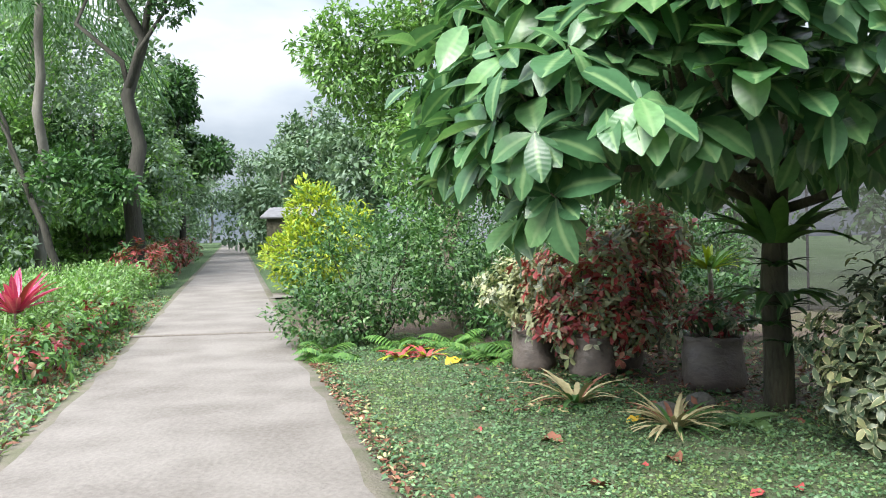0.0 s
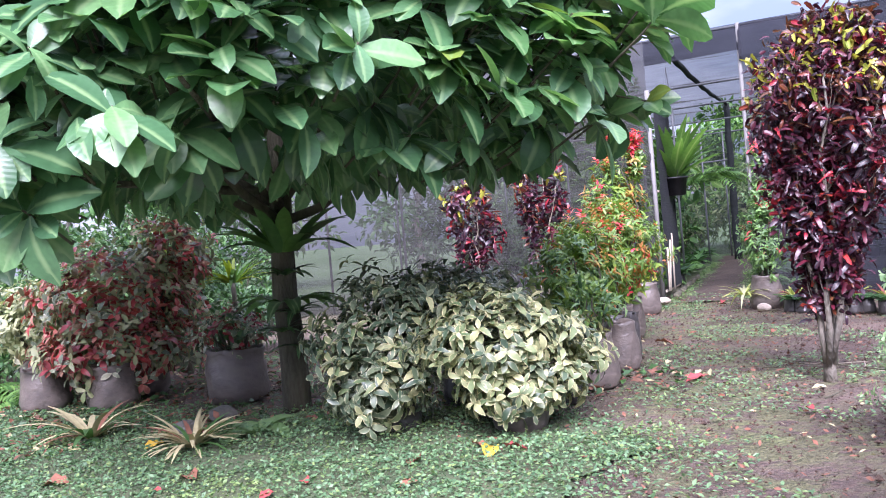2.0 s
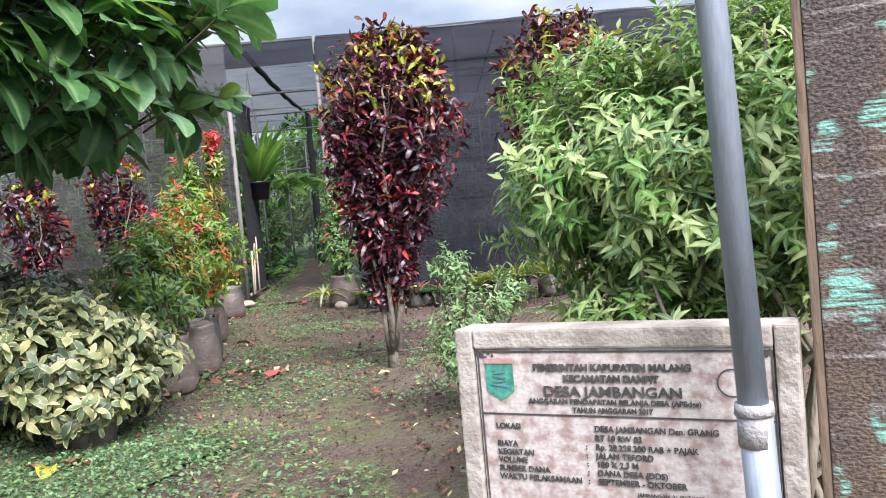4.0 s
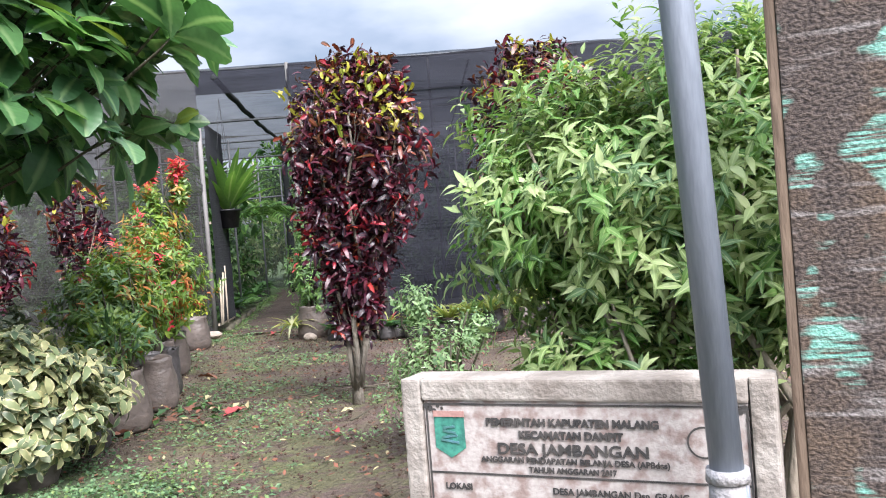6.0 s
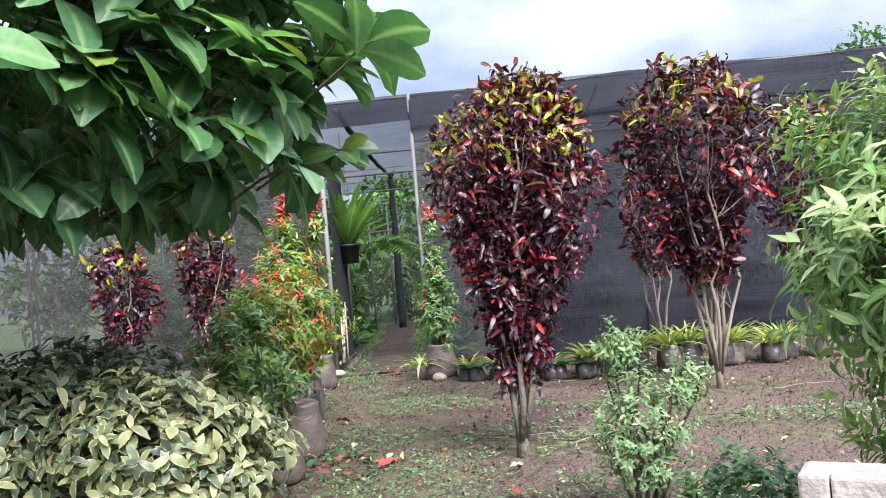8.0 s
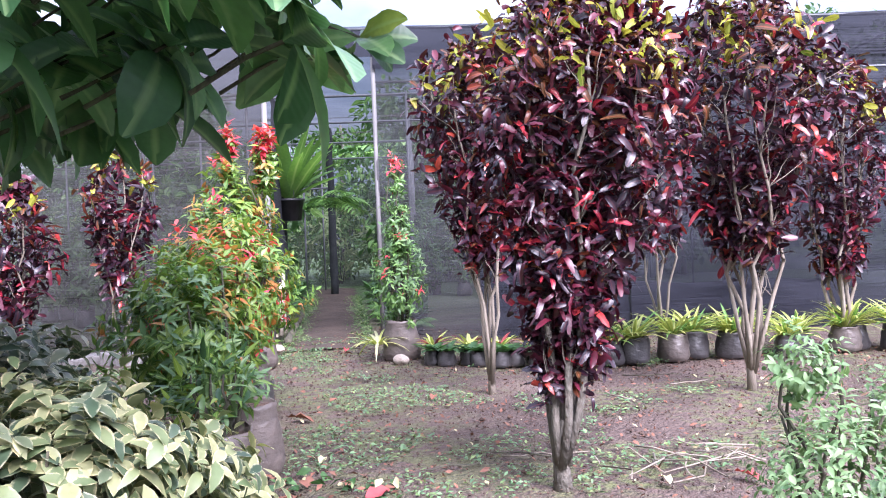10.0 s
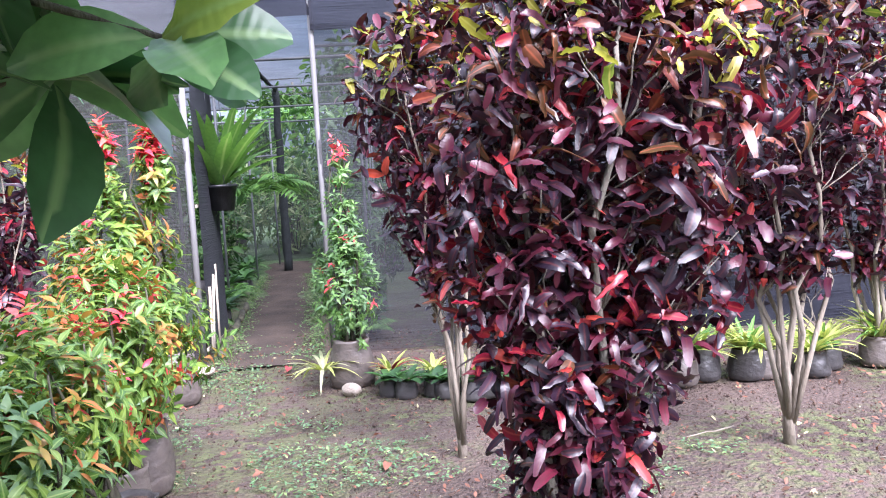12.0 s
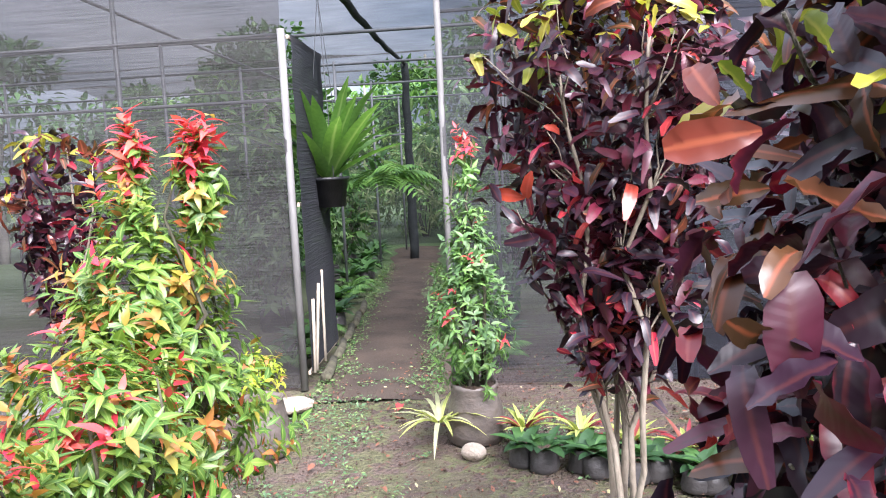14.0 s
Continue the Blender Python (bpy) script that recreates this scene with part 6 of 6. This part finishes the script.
# ---- the lane's verges and the trees beyond ----
def verges():
    rng = random.Random(9)
    strap_plant("cordyline", -4.75, 9.0, 0.62, 26, 0.6, 0.085, ["cordyline_pink", "red_bedding"], "bright pink cordyline above dark red bedding", "plant", 400, 1.3, 0.3, spread=0.05, split=True, weights=[0.8, 0.2])
    tubes("cane", [(((0, 0, -0.62), (0.02, 0, -0.3), (0, 0, 0.05)), 0.025, 0.02)], "bark_brown", bpy.data.objects["cordyline"])
    for i in range(9):
        y = 7.8 + 0.75 * i
        shrub("red_bedding_plant", lane(y) - 1.6 - 0.12 * (i % 3), y, [((0, 0, 0.3), (0.38, 0.42, 0.28), 1.0)], ["red_bedding", "mid_green", "bright_green"], [0.3, 0.35, 0.35], "low dark red and green bedding plant by the lane", "plant", 410 + i, 0.09, 0.4, 520, stems=5, clump=5, group="red bedding along the lane", base=rise(lane(y), y))
    for i in range(12):
        y = 20 + 2.0 * i
        shrub("red_hedge_plant", lane(y) - 2.0 - 0.4 * (i % 2), y, [((0, 0, 0.75), (0.75, 1.0, 0.62), 1.0)], ["red_bedding", "croton_bronze", "mid_green"], [0.5, 0.25, 0.25], "red and bronze croton hedge plant by the lane", "shrub", 430 + i, 0.14, 0.4, 520, stems=5, clump=5, group="red hedge along the lane", base=rise(lane(y), y))
    for i in range(36):
        y = 9.0 + rng.uniform(0, 15)
        x = lane(y) - 2.15 - 5.5 * rng.random() ** 1.4
        shrub("verge_herb", x, y, [((0, 0, 0.42), (0.9, 0.9, 0.42), 1.0)], ["bright_green", "gardenia_green", "weed_leaf"], [0.6, 0.3, 0.1], "leafy light green herbs on the verge", "herbs", 900 + i, 0.085, 0.42, 1300, stems=4, group="verge herbs", base=rise(x, y))
    strap_plant("yucca", -7.3, 14.2, rise(-7, 14), 50, 1.1, 0.05, ["mid_green", "bright_green"], "spiky green yucca on the verge", "plant", 480, 1.5, 0.25, spread=0.12)
    # right side of the lane
    shrub("green_bush", -0.95, 10.6, [((0, 0, 0.95), (1.05, 0.95, 0.85), 0.5), ((0.7, 0.6, 1.15), (0.9, 0.8, 0.9), 0.3), ((-0.5, -0.4, 0.4), (0.7, 0.6, 0.42), 0.2)], ["mid_green", "shrub_green", "dark_green"], [0.5, 0.3, 0.2], "loose mid-green bush beside the lane", "shrub", 500, 0.075, 0.45, 9000, stems=10, height=1.0)
    shrub("green_bush", 0.6, 12.4, [((0, 0, 1.2), (1.2, 0.9, 1.1), 1.0)], ["mid_green", "dark_green", "shrub_green"], [0.4, 0.4, 0.2], "dense green bush behind the lawn", "shrub", 501, 0.08, 0.45, 5000, stems=8)
    shrub("golden_bush", -3.3, 19.5, [((0, 0, 0.9), (1.0, 1.0, 0.9), 0.6), ((0.1, 0.2, 2.0), (0.6, 0.6, 0.7), 0.25), ((0.9, 0, 1.5), (0.6, 0.6, 0.6), 0.15)], ["yellow_green", "bright_green"], [0.8, 0.2], "bright golden-yellow bush beside the lane", "shrub", 502, 0.17, 0.35, 5200, prof=LANCE, stems=8, base=rise(-3.5, 19.5))
    tree("slender_tree", 0.15, 12.2, 3.2, 0.085, [((-0.3, 0.2, 2.6), (0.9, 0.8, 0.7), 1)], "slender pale-barked tree beside the bush", 503, 0.13, 900, ("mid_green", "shrub_green"), "bark_pale", 0.6)
    tree("verge_tree", -0.35, 14.5, 6.5, 0.12, [((0, 0, 2.8), (1.6, 1.2, 1.3), 3), ((-0.5, 0.2, 4.6), (1.4, 1.2, 1.4), 3), ((0.9, 0, 5.4), (1.4, 1.2, 1.5), 2), ((1.2, 0, 3.4), (1.2, 1.2, 1.2), 2)], "tall airy tree with small bright green leaves", 504, 0.12, 24000, ("bright_green", "shrub_green"), "bark_pale", 0.3)
    tree("verge_tree", 2.6, 13.5, 6.0, 0.12, [((0, 0, 2.6), (1.6, 1.2, 1.4), 3), ((0.3, 0.2, 4.4), (1.5, 1.2, 1.4), 3)], "leafy green tree behind the broadleaf tree", 505, 0.13, 12000, ("mid_green", "dark_green"), "bark_brown", 0.3)
    for i, (x, y) in enumerate(((0.35, 8.9), (0.75, 8.6), (-0.5, 9.5), (0.1, 9.9), (-1.3, 9.0))):
        fern("fern", x, y, 0.02, 14, 0.55, "feathery green fern at the lawn's edge", 510 + i)
    for i, (x, y) in enumerate(((-0.35, 9.3), (-0.2, 9.0), (-0.5, 9.0))):
        strap_plant("red_bromeliad", x, y, 0.02, 16, 0.3, 0.05, ["fallen_red", "yellow_green"], "red and yellow bromeliad at the lawn's edge", "plant", 520 + i, 0.7, 0.5, weights=[0.6, 0.4])
    # left of the lane: trunks and crowns
    tree("tall_tree", -8.6, 22.0, 12.0, 0.27, [((-1.5, 0, 9.5), (1.8, 1.5, 1.2), 2), ((1.2, 0, 8.0), (0.9, 0.9, 0.8), 1), ((1.5, 0.3, 10.5), (1.8, 1.5, 1.2), 2)], "tall forked tree with a thick grey trunk", 530, 0.2, 2600, ("dark_green", "mid_green"), "bark_backlit", 0.55, (0.3, 0))
    tree("round_tree", -12.4, 38.0, 10.4, 0.17, [((0, 0, 8.0), (1.9, 1.9, 1.6), 3), ((-0.9, 0, 6.2), (1.9, 1.8, 1.6), 3), ((0.6, 0, 5.2), (1.8, 1.7, 1.5), 2)], "dense dark green tree with a rounded crown", 531, 0.26, 15000, ("dark_green", "mid_green"), "bark_backlit", 0.45)
    tree("round_tree", -11.6, 27.0, 6.0, 0.12, [((0, 0, 4.2), (1.6, 1.4, 1.4), 3), ((0.6, 0, 2.6), (1.6, 1.4, 1.2), 3), ((-0.8, 0, 2.0), (1.4, 1.2, 1.2), 2)], "dense dark tree behind the forked trunk", 533, 0.2, 9000, ("dark_green", "mid_green"), "bark_backlit", 0.45)
    tree("bent_tree", -9.8, 21.0, 5.6, 0.13, [((-2.5, 0, 6.0), (1.0, 1.0, 0.5), 1), ((0.4, 0, 2.8), (1.3, 1.0, 0.9), 2)], "bent thin tree leaning over the verge", 532, 0.2, 2600, ("mid_green", "dark_green"), "bark_backlit", 0.7, (-1.8, 0))
    spots = [(-12.5, 22, 4.2), (-15, 26, 6.5), (-11, 28, 5.0), (-18, 30, 8.0), (-14, 19, 3.6), (-13.8, 33, 6.0), (-13, 37, 7.0), (-12.8, 30, 3.2), (-19, 22, 6.0), (-22, 30, 9.0), (-16.5, 42, 8.0), (-11.5, 26, 3.0), (-13.5, 27, 10.5), (-17, 33, 12), (-15.2, 36, 9.0), (-15.5, 22, 7.5), (-12.2, 31, 8.0)]
    for i, (x, y, h) in enumerate(spots):
        # every other tree gets the haze-paled leaf colour
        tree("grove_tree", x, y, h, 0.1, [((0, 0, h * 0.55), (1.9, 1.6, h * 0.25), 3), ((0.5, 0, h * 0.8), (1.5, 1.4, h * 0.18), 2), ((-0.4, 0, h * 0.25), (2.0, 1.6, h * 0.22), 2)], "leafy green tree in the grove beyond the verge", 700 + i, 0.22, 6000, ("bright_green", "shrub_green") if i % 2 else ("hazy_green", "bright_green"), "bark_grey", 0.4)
    far = [(-23.5, 62, 9), (-11, 70, 11), (-27, 75, 13), (-10, 58, 9), (-5, 50, 8), (-17.5, 47, 7), (-30, 90, 15), (-20, 98, 14), (-8, 80, 14), (0, 66, 12), (6, 55, 10), (-34, 70, 12)]
    far += [(-24, 46, 17), (-20.5, 50, 18), (-17.5, 46, 14), (-28, 42, 15), (-10.5, 63, 12), (-22, 38, 13), (-33, 112, 13), (-29.5, 117, 14), (-25.5, 113, 12), (-17, 85, 12), (-11.2, 55, 7), (-14.6, 75, 10), (-26.8, 80, 11), (-21.8, 58, 10), (-29, 90, 13), (-37, 114, 14)]
    for i, (x, y, h) in enumerate(far):
        tree("distant_tree", x, y, h, 0.2, [((0, 0, h * 0.55), (3.2, 2.6, h * 0.26), 3), ((0.8, 0, h * 0.8), (2.4, 2.2, h * 0.18), 2), ((-0.6, 0, h * 0.25), (3.4, 2.6, h * 0.22), 2)], "distant tree along the lane, its green paled for haze", 560 + i, 0.45, 3400, ("far_green", "hazy_green"), "bark_grey", 0.4)
    # coconut palm
    palm = thing("coconut_palm", -11.8, 23.5, rise(-11.8, 23.5), "tall coconut palm with drooping fronds", "palm")
    tubes("trunk", [(bent((0, 0, -0.2), (0.2, 0, 8.2), random.Random(3), 0.02, 9), 0.17, 0.12)], "bark_grey", palm, sides=10)
    r3 = np.random.default_rng(600)
    for i in range(16):
        a, el = i * 2.4, r3.uniform(-0.1, 1.0)
        P, D, pts = [], [], []
        out, side = Vector((math.cos(a), math.sin(a), 0)), Vector((-math.sin(a), math.cos(a), 0))
        for k in range(22):
            t = k / 21
            p = Vector((0.2, 0, 8.1)) + out * (3.4 * t) + Vector((0, 0, 3.4 * (el * t - 0.75 * t * t)))
            pts.append(p)
            if k > 2:
                for s in (-1, 1):
                    P.append(tuple(p))
                    D.append(tuple(side * s * 0.8 + out * 0.5 - Vector((0, 0, 0.75))))
        fr = tubes("frond_rib", [(pts[::3], 0.025, 0.008)], "fern_green", palm, sides=5)
        leaves("leaflet", ["mid_green"], fr, P, D, np.tile((0, 0, 1.0), (len(P), 1)), 0.8, 0.05, prof=(0.6, 1.0, 0.05), droop=0.2)
    hut = thing("garden_hut", -8.9, 46, rise(-8.9, 46), "small grey-roofed hut at the lane's bend", "hut")
    part("wall", box_bm(2.4, 2.0, 2.2, (0, 0, 1.1), 0.02), "bark_brown", hut)
    bm = box_bm(3.0, 2.6, 0.1, (0, 0, 2.5), 0.02, turn=pose(0, 0, 0, 14))
    part("roof", bm, "roof_grey", hut)
    # trees behind the shade house
    back = [(18, 20, 5.5), (22, 15, 6), (25, 8, 6.5), (27, 1, 6.5), (14, 25, 6), (33, -2, 9.2), (20, 10, 4.4), (9, 26, 6), (33, 5.2, 8.9), (35, 2, 9.6), (4, 22, 6), (16, 17, 4)]
    for i, (x, y, h) in enumerate(back):
        tree("orchard_tree", x, y, h, 0.14, [((0, 0, h * 0.55), (2.4, 2.4, h * 0.26), 3), ((0.5, 0.5, h * 0.8), (1.8, 1.8, h * 0.18), 2), ((-0.4, 0, h * 0.25), (2.4, 2.2, h * 0.22), 2)], "green tree standing behind the shade house", 620 + i, 0.3, 2600, ("mid_green", "bright_green") if i % 2 else ("mid_green", "far_green"), "bark_grey", 0.4)


verges()


# ---- small things on the ground ----
def small_things():
    rng = random.Random(12)

    def fallen(x, y, size, mat, label, k, curl=0.8):
        o = thing("fallen_leaf", x, y, 0.03, label, "fallen leaf", "fallen leaves", turn=rng.uniform(0, 360))
        leaves("blade", [mat], o, [(-size / 2, 0, 0.0)], [(1, 0, 0.12)], [(0.1, 0.2, 1)], size, size * 0.5, prof=OVAL, droop=0.25, fold=0.5, kind="", wave=0.12)

    for i, (x, y, s, m, lab) in enumerate(FALLEN):
        fallen(x, y, s, m, lab, i)
    for i in range(34):
        x, y = rng.uniform(4.6, 10.8), rng.uniform(1.2, 8.2)
        fallen(x, y, rng.uniform(0.05, 0.12), rng.choice(("dry_leaf", "dry_leaf", "fallen_red", "dry_pale")), "curled dry leaf lying on the earth", i)
    for i in range(16):
        x, y = rng.uniform(0.2, 3.4), rng.uniform(2.6, 6.2)
        fallen(x, y, rng.uniform(0.07, 0.17), rng.choice(("dry_leaf", "dry_leaf", "fallen_red")), "brown fallen leaf on the groundcover", i)
    for i, (x, y, r, m, lab) in enumerate(((8.66, 6.6, 0.085, "stone", "pale rounded stone by the nursery bag"), (1.6, 5.75, 0.11, "stone_dark", "grey stone at the lawn's edge"), (8.75, 8.45, 0.17, "stone", "flat pale stone at the gate"), (1.95, 6.1, 0.1, "stone_dark", "grey stone under the tree"))):
        bm = bmesh.new()
        bmesh.ops.create_icosphere(bm, subdivisions=3, radius=r)
        for v in bm.verts:
            v.co *= 1 + 0.22 * noise.noise(v.co * 9 + Vector((i, 0, 0)))
            v.co.z *= 0.35 if i == 2 else 0.7
        o = thing("stone", x, y, 0.02 + r * 0.3, lab, "stone")
        part("rock", bm, m, o)
    # dying rosettes and lilies at the lawn's edge
    strap_plant("dry_bromeliad", 1.55, 5.35, 0.02, 60, 0.38, 0.028, ["dry_pale", "dry_leaf", "mid_green"], "half-dead bromeliad with pale withered leaves", "plant", 700, 0.9, 0.55, split=True, weights=[0.78, 0.08, 0.14])
    strap_plant("dry_bromeliad", 1.05, 6.3, 0.02, 24, 0.5, 0.045, ["mid_green", "dry_pale", "dry_leaf"], "straggling lily with long drooping leaves", "plant", 701, 0.8, 0.6, split=True, weights=[0.45, 0.35, 0.2])
    strap_plant("broad_seedling", 2.0, 5.4, 0.02, 6, 0.3, 0.2, ["shrub_green"], "seedling with broad pale green leaves", "plant", 702, 0.4, 0.5, split=True)
    for i in range(16):
        o = thing("dry_twig", rng.uniform(5, 10.4), rng.uniform(1.5, 7), 0.022, "thin dry twig lying on the earth", "twig", "dry twigs", turn=rng.uniform(0, 360))
        tubes("stick", [(bent((-0.2, 0, 0), (rng.uniform(0.05, 0.4), 0, 0.02), rng, 0.06, 6), 0.006, 0.003)], "bark_pale" if i % 2 else "bark_brown", o, sides=5)
    # twigs near the first croton
    tw = thing("twig_pile", 5.95, 3.1, 0.03, "pale dry twigs lying on the earth", "twigs")
    for _ in range(12):
        tubes("twig", [(bent((rng.uniform(-0.4, 0.4), rng.uniform(-0.4, 0.4), 0.0), (rng.uniform(-0.4, 0.4), rng.uniform(-0.4, 0.4), 0.06), rng, 0.2, 5), 0.006, 0.003)], "bark_pale", tw, sides=5)


BROWN, RED = "brown curled fallen leaf on the groundcover", "red fallen leaf lying on the earth"
FALLEN = ((4.98, 4.28, 0.17, "fallen_red", RED), (2.8, 3.75, 0.2, "fallen_yellow", "yellow fallen leaf on the groundcover"), (1.6, 3.55, 0.2, "dry_leaf", BROWN), (2.4, 3.9, 0.18, "dry_leaf", BROWN), (0.85, 4.1, 0.2, "dry_leaf", BROWN), (0.7, 5.1, 0.22, "dry_leaf", BROWN), (1.35, 4.6, 0.2, "dry_leaf", BROWN), (6.2, 5.8, 0.2, "dry_leaf", "curled brown leaf on the earth"), (6.0, 2.75, 0.16, "fallen_red", RED), (9.25, 7.75, 0.14, "fallen_red", RED), (1.35, 5.6, 0.16, "fallen_yellow", "orange fallen leaf under the tree"), (0.1, 8.6, 0.3, "fallen_yellow", "yellow fallen leaf at the lawn's edge"))
small_things()
